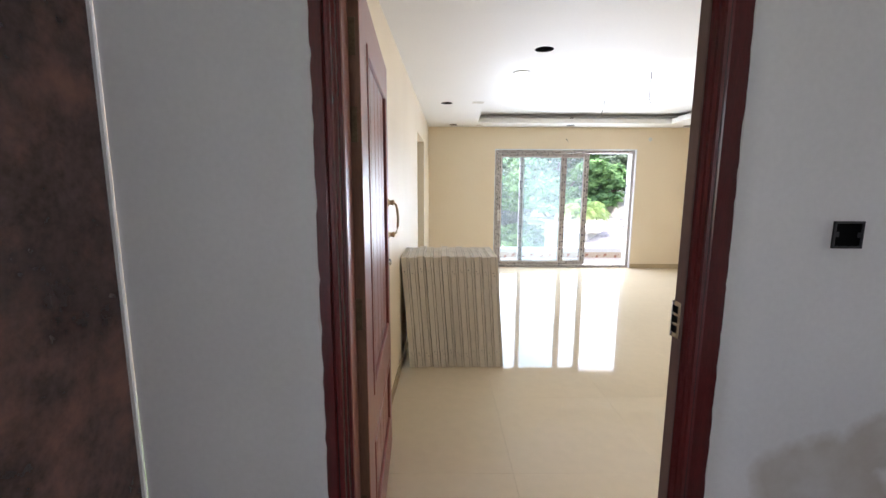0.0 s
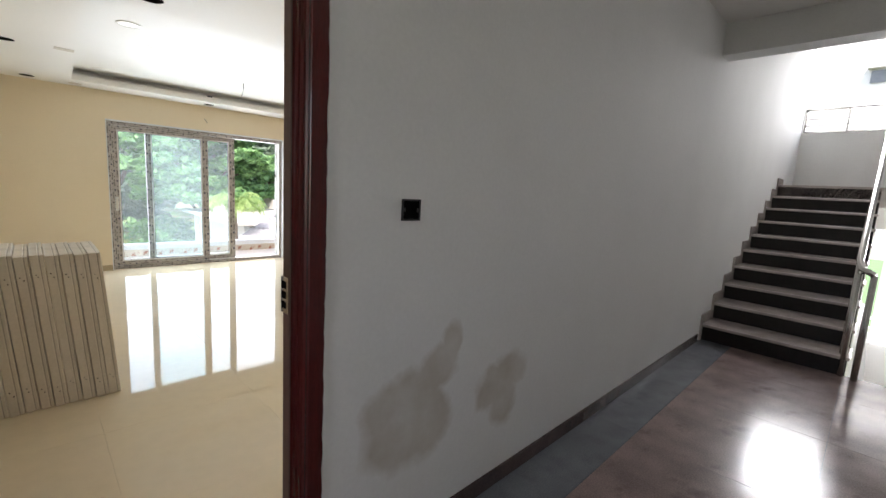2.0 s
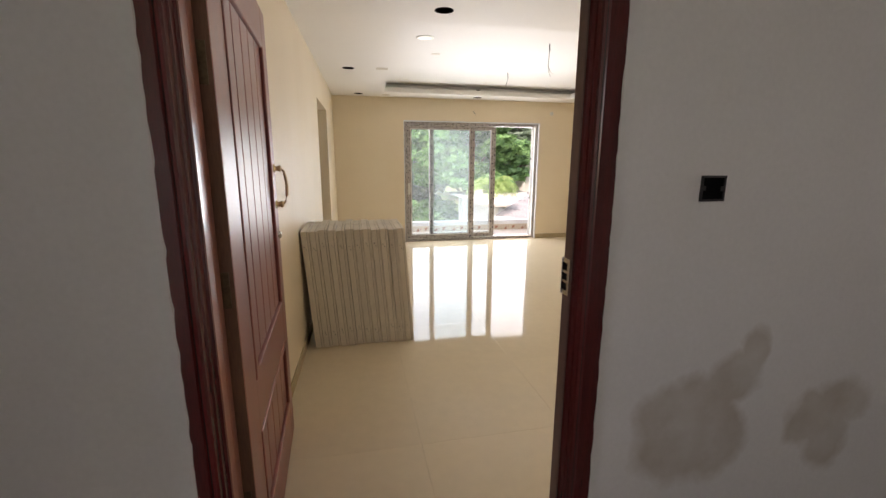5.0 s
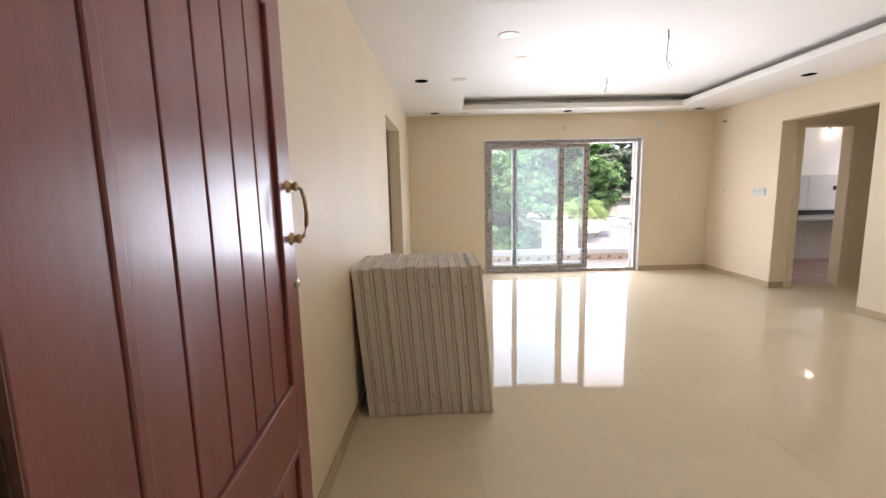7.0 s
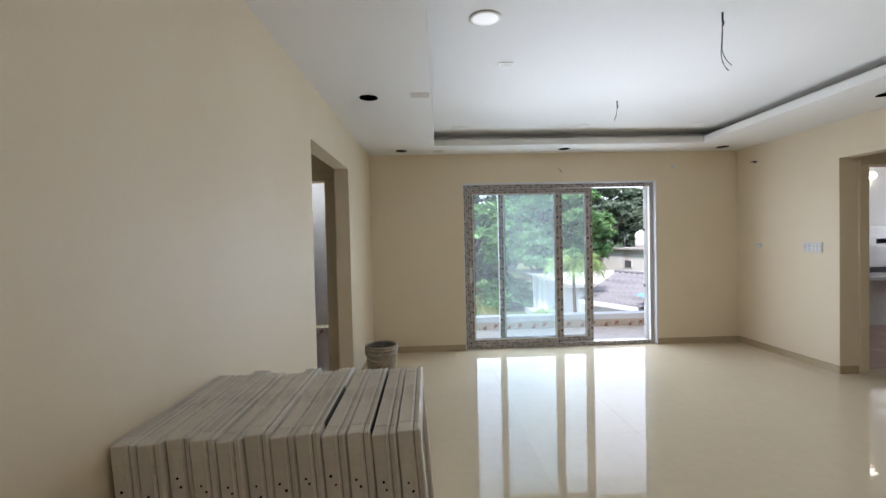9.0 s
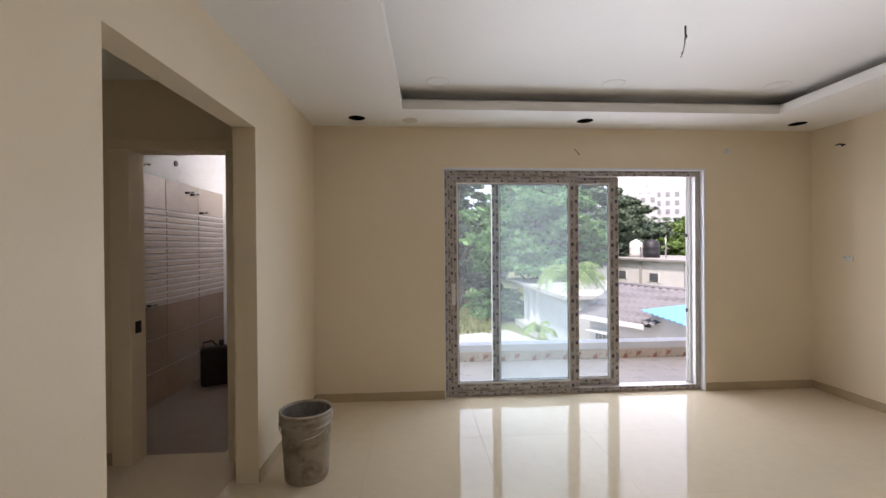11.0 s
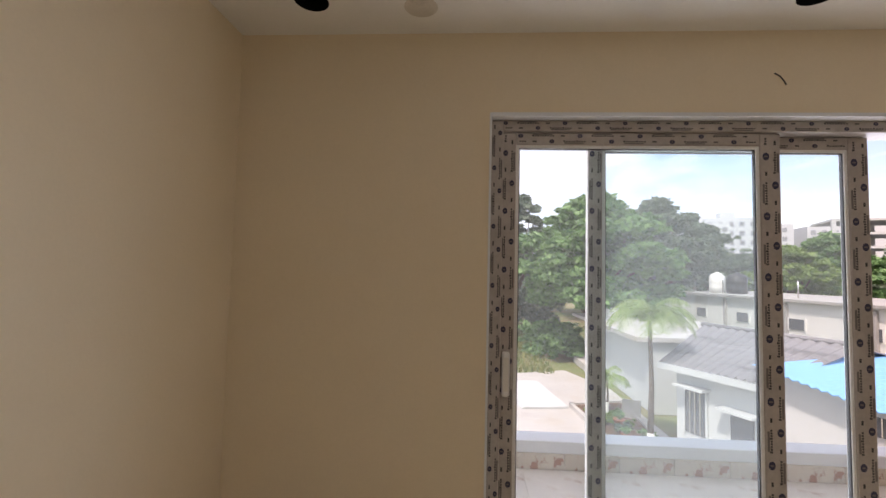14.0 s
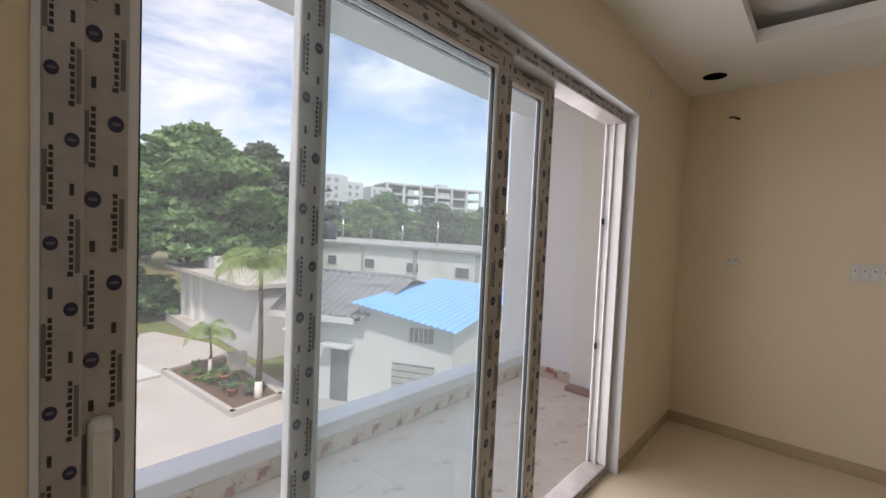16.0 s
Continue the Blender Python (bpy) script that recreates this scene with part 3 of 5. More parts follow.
parapet_rail(10.49, YR + 0.02, 0.236, -0.69, "steel railing on the lower stair parapet")

# hall ceiling lamp, wall box, wires on the far hall wall
lamp = thing("ceiling_lamp", "round white surface ceiling lamp, switched off", "lamp", (4.02, 0.26, 3.015))
part("lamp_body", lathe(bmesh.new(), [(0.0, -0.04), (0.10, -0.04), (0.115, -0.032), (0.12, -0.01), (0.12, 0.0)], 32), M_SWITCH, lamp)


def wall_box(name, label, at, turn, w, h):
    """An empty flush-mounted electrical box: a flat black plate for its shaded inside, with ragged metal lips."""
    t = thing(name, label, "wall box", at, turn)
    part("cavity_shade_plate", boxed(-w / 2, w / 2, -0.004, -0.002, -h / 2, h / 2), M_BLACK, t)
    for sx in (-1, 1):
        part("lip", boxed(sx * w / 2 - 0.003, sx * w / 2 + 0.003, -0.008, 0.0, -h / 2, h / 2, 0.001, 1), M_BLKP, t)
    for sz in (-1, 1):
        part("lip", boxed(-w / 2 - 0.003, w / 2 + 0.003, -0.0085, 0.0, sz * h / 2 - 0.003, sz * h / 2 + 0.003, 0.001, 1), M_BLKP, t)
    part("lug", boxed(-w / 2, -w / 2 + 0.012, -0.007, -0.003, -0.006, 0.008), M_BLKP, t)
    part("lug", boxed(w / 2 - 0.012, w / 2, -0.007, -0.003, -0.008, 0.006), M_BLKP, t)
    return t


wall_box("switch_box", "empty black metal switch box in white plaster", (1.492, 1.397, 1.366), 0, 0.078, 0.070)
wires = thing("wall_wires", "loose wires out of the stair hall wall", "wires", (6.75, YR, 1.16))
part("wire", tube(bmesh.new(), [(0, 0, 0), (0.01, 0.05, 0.01), (0.03, 0.07, 0.05)], 0.004, 6), M_BLKP, wires)
part("wire", tube(bmesh.new(), [(0, 0, 0), (-0.02, 0.05, -0.01), (-0.05, 0.06, -0.04)], 0.004, 6), M_BLKP, wires)
part("cap", boxed(-0.03, 0.02, 0.001, 0.03, -0.035, 0.03, 0.006), M_BLKP, wires)


# ---- entrance door ----
frame1 = thing("door_frame", "dark red varnished wooden entrance door frame", "door frame", kind="structure")


def jamb(mirror, e, back):
    """One upright of the frame, profiled, in x from its outer edge inwards."""
    # e: how much the inner moulding is pulled in
    prof = [(0.0, 1.380), (0.0, 1.372), (0.052 - e, 1.372), (0.056 - e, 1.376), (0.062 - e, 1.371), (0.068 - e, 1.376), (0.075 - e, 1.376), (0.079 - e, 1.386), (0.085 - e, 1.386), (0.089 - e, 1.397), (0.096 - e, 1.397),
            (0.096 - e, 1.442), (0.030, 1.442), (0.030, back), (0.008, back), (0.008, 1.380)]
    bm = bmesh.new()
    pts = [((0.022 + x) if not mirror else (1.152 - x), y) for x, y in prof]
    lo = [bm.verts.new((x, y, 0)) for x, y in pts]
    hi = [bm.verts.new((x, y, 2.18)) for x, y in pts]
    n = len(pts)
    for i in range(n):
        bm.faces.new((lo[i], lo[(i + 1) % n], hi[(i + 1) % n], hi[i]))
    bm.faces.new(lo), bm.faces.new(hi)
    return bm


part("jamb", jamb(False, 0.022, FRONT + 0.018), M_FRAME, frame1)
part("jamb", jamb(True, 0.0, 1.458), M_FRAME, frame1)
part("head", boxed(0.022, 1.152, 1.374, FRONT + 0.018, 2.09, 2.20, 0.004), M_FRAME, frame1)
part("jamb_lining", boxed(1.052, 1.0565, 1.399, 1.441, 0, 2.09), M_DULLW, frame1, "bare brown wooden reveal")
part("jamb_lining", boxed(0.0955, 0.0995, 1.399, 1.441, 0, 2.09), M_REVEAL, frame1, "reddish brown varnished reveal")
part("door_stop", boxed(0.0525, 0.0990, 1.4425, 1.484, 0, 2.09, 0.003), M_REVEAL, frame1)
strike = part("strike_plate", boxed(1.046, 1.0735, 1.4425, 1.446, 1.055, 1.165, 0.001, 1), M_STEEL, frame1, "steel strike plate with three dark keeps")
part("strike_side", boxed(1.0500, 1.0518, 1.405, 1.4424, 1.055, 1.165, 0.0005, 1), M_STEEL, strike)
# Black blocks stand for the dark depth of the three holes.
for z in (1.080, 1.110, 1.140):
    part("keep", boxed(1.0490, 1.0502, 1.418, 1.4415, z - 0.011, z + 0.011, 0.0004, 1), M_BLACK, strike)
    part("keep", boxed(1.0475, 1.060, 1.4405, 1.4428, z - 0.011, z + 0.011, 0.0006, 1), M_BLACK, strike)

rg = random.Random(6)
for nm, x, sg in (("plaster_edge", 0.0215, -1), ("plaster_edge", 1.1525, 1)):
    bm = bmesh.new()
    row = []
    z = 0.09
    while z < 2.2:
        w_ = rg.uniform(0.003, 0.008) + (rg.random() < 0.12) * rg.uniform(0.002, 0.006)
        row.append((bm.verts.new((x, 1.3945, z)), bm.verts.new((x + sg * w_, 1.3950, z)), bm.verts.new((x - sg * rg.uniform(0, 0.005), 1.3705, z)), bm.verts.new((x, 1.3705, z))))
        z += rg.uniform(0.012, 0.05)
    for a, b in zip(row, row[1:]):
        bm.faces.new((a[0], a[1], b[1], b[0])), bm.faces.new((a[0], b[0], b[3], a[3])), bm.faces.new((a[3], a[2], b[2], b[3]))
    structure("trim_" + nm, bm, M_LIME, "ragged white filler edge along the door frame", "trim")

LW, LH = 0.968, 2.075
door = thing("entrance_door", "open polished mahogany entrance door with plank panels and brass pull", "door", (0.125, FRONT + 0.012, 0.012), 2.7)
ST = 0.108
part("stile", boxed(-0.045, 0, -0.052, ST, 0, LH, 0.003), M_WOOD, door)
part("stile", boxed(-0.04, 0, LW - ST, LW, 0, LH, 0.003), M_WOOD, door)
for z0, z1 in ((0, 0.20), (0.555, 0.735), (LH - 0.14, LH)):
    part("rail", boxed(-0.04, -0.0005, ST, LW - ST, z0, z1, 0.002), M_WOOD, door)
part("hinge_edge", boxed(-0.0445, -0.0015, -0.054, -0.050, 0.001, LH - 0.001), M_RAWW, door, "bare wooden hinge edge")
for z0, z1 in ((0.20, 0.555), (0.735, LH - 0.14)):
    w = (LW - 2 * ST - 0.06) / 5
    for k in range(5):
        y = ST + 0.03 + w * k
        part("plank", boxed(-0.031, -0.010, y + 0.003, y + w - 0.003, z0 + 0.03, z1 - 0.03, 0.004), M_WOOD, door)
    part("panel_back", boxed(-0.028, -0.017, ST, LW - ST, z0, z1), M_WOOD, door)
    bm = bmesh.new()
    for (y0, y1, a, b) in ((ST, ST + 0.032, z0, z1), (LW - ST - 0.032, LW - ST, z0, z1)):
        box(bm, -0.018, 0.004, y0, y1, a, b, 0.006, 2)
    for (a, b) in ((z0, z0 + 0.032), (z1 - 0.032, z1)):
        box(bm, -0.018, 0.0035, ST, LW - ST, a, b, 0.006, 2)
    part("panel_moulding", bm, M_WOOD, door)
pull = part("pull_handle", tube(bmesh.new(), [(0.028, 0.925, 1.225), (0.042, 0.93, 1.235), (0.050, 0.935, 1.27), (0.053, 0.937, 1.31), (0.050, 0.935, 1.35), (0.042, 0.93, 1.385), (0.028, 0.925, 1.395)], [0.005, 0.006, 0.007, 0.0075, 0.007, 0.006, 0.005], 12), M_BRASS, door, "curved brass pull handle")
for z in (1.225, 1.395):
    bm = lathe(bmesh.new(), [(0.0, 0.036), (0.012, 0.034), (0.016, 0.026), (0.011, 0.016), (0.013, 0.008), (0.02, 0.004), (0.021, 0.0)], 20)
    bmesh.ops.transform(bm, matrix=pose(0, 0.925, z, 0, 90, 0), verts=bm.verts)
    part("handle_rose", bm, M_BRASS, pull)
bm = lathe(bmesh.new(), [(0.0, 0.012), (0.012, 0.012), (0.017, 0.008), (0.019, 0.0)], 20)
bmesh.ops.transform(bm, matrix=pose(0, 0.935, 1.075, 0, 90, 0), verts=bm.verts)
part("lock_cylinder", bm, M_STEEL, door)
for z in (0.42, 1.09, 1.66, 1.90):
    part("hinge", boxed(-0.040, -0.012, -0.0565, -0.0535, z - 0.05, z + 0.05, 0.0008, 1), M_OLDB, door, "dull brass hinge leaf")


# ---- sliding balcony door ----
slider = thing("sliding_door", "white sliding balcony door wrapped in printed grey film, half open", "sliding door", kind="structure")
FY0 = BACK + 0.045     # inner face of the outer frame


def prints(length, wide, step, seed):
    """Film print along z from 0 to length on a face at y=0: round marks, word bars, small blocks."""
    rnd = random.Random(seed)
    disc, bars, pale = bmesh.new(), bmesh.new(), bmesh.new()
    for side, start in ((-1, 0.0), (1, 1.0)):
        z = rnd.uniform(0.0, 0.3 * step) - start * step
        cx = side * wide * 0.22
        r = wide * 0.165
        while z < length:
            if r < z < length - r:
                disc.faces.new([disc.verts.new((cx + r * math.cos(a), -0.0008, z + 1.25 * r * math.sin(a))) for a in (2 * math.pi * k / 14 for k in range(14))])
                ri = r * 0.62
                pale.faces.new([pale.verts.new((cx + ri * math.cos(a), -0.0012, z + 0.45 * ri * math.sin(a))) for a in (2 * math.pi * k / 10 for k in range(10))])
            for k in range(9):
                c = z + step * (0.42 + 0.085 * k)
                if 0.01 < c < length - 0.015:
                    ww = wide * (0.085 if k in (0, 5) else 0.05)
                    box(bars, cx - ww, cx + wide * 0.045, -0.0008, -0.0004, c - step * 0.03, c + step * 0.03)
            q = z + step * 1.42
            if 0.02 < q < length - 0.02:
                box(bars, cx - wide * 0.05, cx + wide * 0.05, -0.0008, -0.0004, q - step * 0.07, q + step * 0.07)
            q = z + step * 0.75
            if step * 0.4 < q < length - step * 0.4:
                box(pale, cx + side * wide * 0.08, cx + side * wide * 0.19, -0.0006, -0.0003, q - step * 0.32, q + step * 0.32)
            z += step * 2
    return disc, bars, pale


def profile(name, parent, x0, x1, z0, z1, y0, y1, mat, film, seed, step=0.135):
    """An upright or cross bar with rounded edges, a groove, and film print on its inner face."""
    p = part(name, boxed(x0, x1, y0, y1, z0, z1, 0.006, 2), mat, parent)
    if film:
        tall = z1 - z0 > x1 - x0
        wide = (x1 - x0) if tall else (z1 - z0)
        length = (z1 - z0) if tall else (x1 - x0)
        for bm, m, nm in zip(prints(length, wide, step, seed), (M_INKB, M_INK, M_INKG), ("round_print", "word_bars", "pale_print")):
            ob = part(nm, bm, m, p)
            ob.matrix_basis = pose((x0 + x1) / 2, y0, z0) if tall else pose(x0, y0, (z0 + z1) / 2, 0, 90, 0)
    return p


FX0, FX1, FT = 1.343, 3.838, 2.12
profile("frame_side", slider, FX0, FX0 + 0.056, 0.0, FT, FY0, FY0 + 0.115, M_FILM, True, 1)
profile("frame_side", slider, FX1 - 0.05, FX1, 0.0, FT, FY0 + 0.004, FY0 + 0.115, M_FILM, False, 2)
part("frame_channel", boxed(FX1 - 0.054, FX1 - 0.047, FY0 + 0.001, FY0 + 0.118, 0.05, FT - 0.052, 0.002), M_UPVC, slider, "white channel face of the frame")
profile("frame_top", slider, FX0 + 0.056, FX1 - 0.05, FT - 0.052, FT, FY0, FY0 + 0.115, M_FILM, True, 3)
profile("frame_bottom", slider, FX0 + 0.056, FX1 - 0.05, 0.0, 0.05, FY0, FY0 + 0.115, M_FILM, True, 4)
part("frame_fin", boxed(FX1 - 0.075, FX1 - 0.054, FY0 + 0.055, FY0 + 0.062, 0.05, FT - 0.052, 0.002), M_UPVC, slider)
part("frame_fin", boxed(FX1 - 0.082, FX1 - 0.054, FY0 + 0.098, FY0 + 0.105, 0.05, FT - 0.052, 0.002), M_UPVC, slider)
for z in (0.76, 1.50):
    part("roller_stop", boxed(FX1 - 0.092, FX1 - 0.07, FY0 + 0.085, FY0 + 0.097, z - 0.018, z + 0.018, 0.004), M_BLKP, slider)
part("corner_block", boxed(FX1 - 0.048, FX1 - 0.03, FY0 + 0.002, FY0 + 0.02, FT - 0.17, FT - 0.055, 0.003), M_ALU, slider)


def sash(x0, x1, y0, y1, seed, with_handle):
    s = part("sash", boxed(x0, x0 + 0.068, y0, y1, 0.052, FT - 0.054, 0.006, 2), M_FILM, slider, "half-open sliding sash in printed film")
    for bm, m, nm in zip(prints(FT - 0.11, 0.068, 0.135, seed), (M_INKB, M_INK, M_INKG), ("round_print", "word_bars", "pale_print")):
        ob = part(nm, bm, m, s)
        ob.matrix_basis = pose(x0 + 0.034, y0, 0.055)
    def bar(nm, a, b, c, d, k, lying=False):
        ob0 = part(nm, boxed(a, b, y0, y1, c, d, 0.006, 2), M_FILM, slider)
        for bm, m, n2 in zip(prints((b - a) if lying else (d - c), (d - c) if lying else (b - a), 0.135, k), (M_INKB, M_INK, M_INKG), ("round_print", "word_bars", "pale_print")):
            ob = part(n2, bm, m, ob0)
            ob.matrix_basis = pose(a, y0, (c + d) / 2, 0, 90, 0) if lying else pose((a + b) / 2, y0, c)
    bar("sash_stile", x1 - 0.088, x1, 0.052, FT - 0.054, seed + 1)
    bar("sash_rail", x0 + 0.068, x1 - 0.088, FT - 0.112, FT - 0.054, seed + 2, True)
    bar("sash_rail", x0 + 0.068, x1 - 0.088, 0.052, 0.112, seed + 3, True)
    # white glazing bead inside the film
    bm = bmesh.new()
    a, b, c, d = x0 + 0.068, x1 - 0.088, 0.112, FT - 0.112
    w = 0.014
    for q in ((a, a + w, c, d), (b - w, b, c, d), (a + w, b - w, c, c + w), (a + w, b - w, d - w, d)):
        box(bm, q[0], q[1], y0 + 0.006, y1 - 0.006, q[2], q[3])
    part("glazing_bead", bm, M_UPVC, slider)
    bm = bmesh.new()
    g = 0.004
    for q in ((a + w, a + w + g, c + w, d - w), (b - w - g, b - w, c + w, d - w), (a + w, b - w, c + w, c + w + g), (a + w, b - w, d - w - g, d - w)):
        box(bm, q[0], q[1], y0 + 0.012, y1 - 0.012, q[2], q[3])
    part("gasket", bm, M_BLKP, slider)
    ym = (y0 + y1) / 2
    pane = part("pane", boxed(a + 0.004, b - 0.004, ym - 0.002, ym + 0.002, c + 0.004, d - 0.004), M_GLASS, slider)
    pane.visible_shadow = False
    if with_handle:
        bm = boxed(x0 + 0.014, x0 + 0.050, y0 - 0.014, y0 + 0.001, 0.86, 1.06, 0.012, 4)
        h = part("finger_pull", bm, M_UPVC, slider, "white plastic finger pull")
        part("finger_recess", boxed(x0 + 0.020, x0 + 0.044, y0 - 0.0155, y0 - 0.013, 0.885, 1.035, 0.0006, 1), M_SWITCH, h)


sash(1.392, 2.632, FY0 + 0.012, FY0 + 0.052, 10, True)
sash(1.800, 3.050, FY0 + 0.062, FY0 + 0.102, 20, False)


# ---- balcony ----
structure("floor_balcony", boxed(0.08, 5.2, BACK + 0.18, 9.5, -0.25, -0.056), M_GROUT, "cream tile bed of the balcony", "floor")
structure("balcony_parapet", boxed(0.08, 5.2, 9.27, 9.47, -0.06, 0.155, 0.008), M_BALC, "low white painted balcony upstand", "parapet")
structure("wall_balcony_right", boxed(5.2, 5.4, BACK + 0.0, 9.62, -3.5, 3.1), M_BALC, "white painted balcony side wall", "wall")
structure("ceiling_balcony", boxed(0.08, 5.2, BACK + 0.18, 9.47, 2.664, 3.0), M_BALC, "white balcony ceiling", "ceiling")


# ---- passage and bathroom beyond the left opening ----
wall("wall_bath_front", M_CREAM, "cream passage wall with the bathroom doorway", "x", -1.9, -0.02, 6.85, 6.97, 0, TOP, [(-0.83, -0.11, 0, 2.09)])
wall("wall_passage_left", M_CREAM, "cream passage end wall", "y", 1.9, 6.97, -2.05, -1.9, 0, TOP)
wall("wall_passage_near", M_CREAM, "cream passage side wall", "x", -1.9, -0.05, 5.0, 5.12, 0, TOP)
structure("ceiling_passage", boxed(-2.0, -0.06, 5.0, 6.97, 2.51, 2.6), M_CEIL, "white passage ceiling", "ceiling")
structure("floor_passage", boxed(-2.05, -0.06, 5.0, 6.97, -0.06, -0.001), M_TILE, "cream tiled passage floor", "floor")
wall("wall_bath_left", M_WHITE, "white upper bathroom wall", "y", 6.97, 9.85, -1.45, -1.32, 0, 2.7)
wall("wall_bath_back", M_WHITE, "white bathroom back wall with a ventilator opening", "x", -1.45, 0.08, 9.85, 9.97, 0, 2.7)
wall("wall_bath_right", M_WHITE, "white bathroom side wall with a louvred opening", "y", 8.04, 9.85, -0.05, 0.08, 0, 2.7, [(9.18, 9.76, 1.74, 2.5)])
structure("ceiling_bath", boxed(-1.45, 0.08, 6.97, 9.97, 2.7, 2.8), M_CEIL, "white bathroom ceiling", "ceiling")
structure("floor_bath", boxed(-1.45, 0.08, 6.97, 9.85, -0.08, -0.02), M_BFLOOR, "grey bathroom floor tiles", "floor")
louvre = thing("louvred_window", "louvred bathroom window with tilted glass slats", "window", (0.03, 9.47, 1.74), kind="structure")
for k in range(9):
    bm = boxed(-0.045, 0.045, -0.29, 0.29, -0.003, 0.003)
    bmesh.ops.transform(bm, matrix=pose(0, 0, 0.04 + k * 0.085, 0, 40, 0), verts=bm.verts)
    part("slat", bm, M_UPVC, louvre)
df = thing("bath_door_frame", "cream painted bathroom door frame without a door", "door frame", kind="structure")
part("jamb", boxed(-0.90, -0.775, 6.825, 6.98, 0, 2.05, 0.004), M_CREAM, df)
part("jamb", boxed(-0.17, -0.045, 6.825, 6.98, 0, 2.05, 0.004), M_CREAM, df)
part("head", boxed(-0.90, -0.045, 6.825, 6.98, 2.05, 2.115, 0.004), M_CREAM, df)
part("strike_plate", boxed(-0.7755, -0.772, 6.87, 6.93, 0.85, 0.93, 0.001, 1), M_BLKP, df)
tiles = thing("bath_wall_tiles", "glossy bathroom wall tiles, ribbed white band over taupe", "wall tiles", (-1.32, 0, 0), kind="structure")
me_a = mesh_of("tile", boxed(0, 0.008, 0.002, 0.598, 0.002, 0.298, 0.002, 1), M_BTILE)
me_b = mesh_of("tile", boxed(0, 0.008, 0.002, 0.598, 0.002, 0.298, 0.002, 1), M_BTILE2)
bm = bmesh.new()
for k in range(5):
    box(bm, 0, 0.014, 0.002, 0.598, 0.004 + k * 0.06, 0.046 + k * 0.06, 0.006, 2)
me_c = mesh_of("tile", bm, M_BTILE)
for r in range(7):
    for c in range(4):
        piece("tile", me_b if r < 3 else (me_c if r < 6 else me_a), tiles, pose(0, 6.98 + c * 0.6, r * 0.3 - 0.02))
sb = wall_box("passage_switch_box", "empty dark switch box in the passage wall", (-1.09, 6.85, 1.24), 0, 0.135, 0.075)
bc = thing("conduit_end", "dark conduit end in the passage wall", "conduit", (-1.044, 6.85, 2.277))
part("conduit_pipe", tube(bmesh.new(), [(0, 0.0, 0), (0, -0.015, 0)], 0.022, 14), M_BLKP, bc)
for (y, z) in ((7.754, 0.89), (7.876, 0.90), (8.53, 1.99), (8.63, 1.98), (8.82, 1.80), (7.8, 2.14)):
    t = thing("pipe_stub", "capped plumbing stub out of the bathroom wall", "pipe", (-1.312, y, z), group="bathroom pipe stubs")
    part("stub", tube(bmesh.new(), [(0, 0, 0), (0.035, 0, 0)], 0.012, 10), M_BLKP, t)
    part("plug", tube(bmesh.new(), [(0.035, 0, 0), (0.055, 0.0, 0.004), (0.075, 0.02, 0.006)], 0.008, 8), M_STEEL, t)
for (y, z) in ((8.36, 2.26), (7.79, 1.16)):
    t = thing("round_outlet", "round dark pipe outlet in the bathroom wall", "outlet", (-1.318, y, z), group="bathroom outlets")
    part("outlet_ring", tube(bmesh.new(), [(0, 0, 0), (0.012, 0, 0)], 0.028, 14), M_BLKP, t)
can = thing("oil_can", "dark brown plastic can standing on the bathroom floor", "can", (-1.05, 8.55, -0.02), 30)
part("can_body", boxed(-0.13, 0.13, -0.08, 0.08, 0, 0.40, 0.03, 3), M_STEPB, can)
part("can_neck", tube(bmesh.new(), [(0.07, 0, 0.40), (0.07, 0, 0.46)], 0.025, 12), M_STEPB, can)
part("can_grip", tube(bmesh.new(), [(-0.10, 0, 0.39), (-0.10, 0, 0.45), (-0.02, 0, 0.46), (0.03, 0, 0.40)], 0.012, 8), M_STEPB, can)

# ---- passage and kitchen beyond the right opening ----
wall("wall_kitchen_front", M_CREAM, "cream passage wall with the kitchen doorway", "x", RIGHT + 0.15, 7.9, 6.49, 6.61, 0, TOP, [(5.20, 5.92, 0, 2.10)])
wall("wall_passage_right", M_CREAM, "cream passage end wall", "y", 4.9, 6.61, 7.9, 8.05, 0, TOP)
wall("wall_passage_front", M_CREAM, "cream passage side wall", "x", RIGHT + 0.15, 7.9, 4.9, 5.02, 0, TOP)
structure("ceiling_passage_right", boxed(RIGHT + 0.1, 8.05, 4.9, 6.61, 2.51, 2.6), M_CEIL, "white passage ceiling", "ceiling")
structure("floor_passage_right", boxed(RIGHT, 8.05, 4.9, 6.61, -0.06, -0.001), M_TILE, "cream tiled passage floor", "floor")
kf = thing("kitchen_door_frame", "cream painted kitchen door frame without a door", "door frame", kind="structure")
part("jamb", boxed(5.135, 5.235, 6.470, 6.62, 0, 2.07, 0.004), M_CREAM, kf)
part("jamb", boxed(5.85, 5.965, 6.470, 6.62, 0, 2.07, 0.004), M_CREAM, kf)
part("head", boxed(5.135, 5.965, 6.470, 6.62, 2.07, 2.125, 0.004), M_CREAM, kf)
wall("wall_kitchen_back", M_WHITE, "white kitchen back wall", "x", 5.4, 9.2, 8.62, 8.75, 0, 2.8)
wall("wall_kitchen_left", M_WHITE, "white kitchen side wall", "y", 6.61, 8.75, 5.25 - 0.15, 5.09 + 0.12, 0, 2.8)
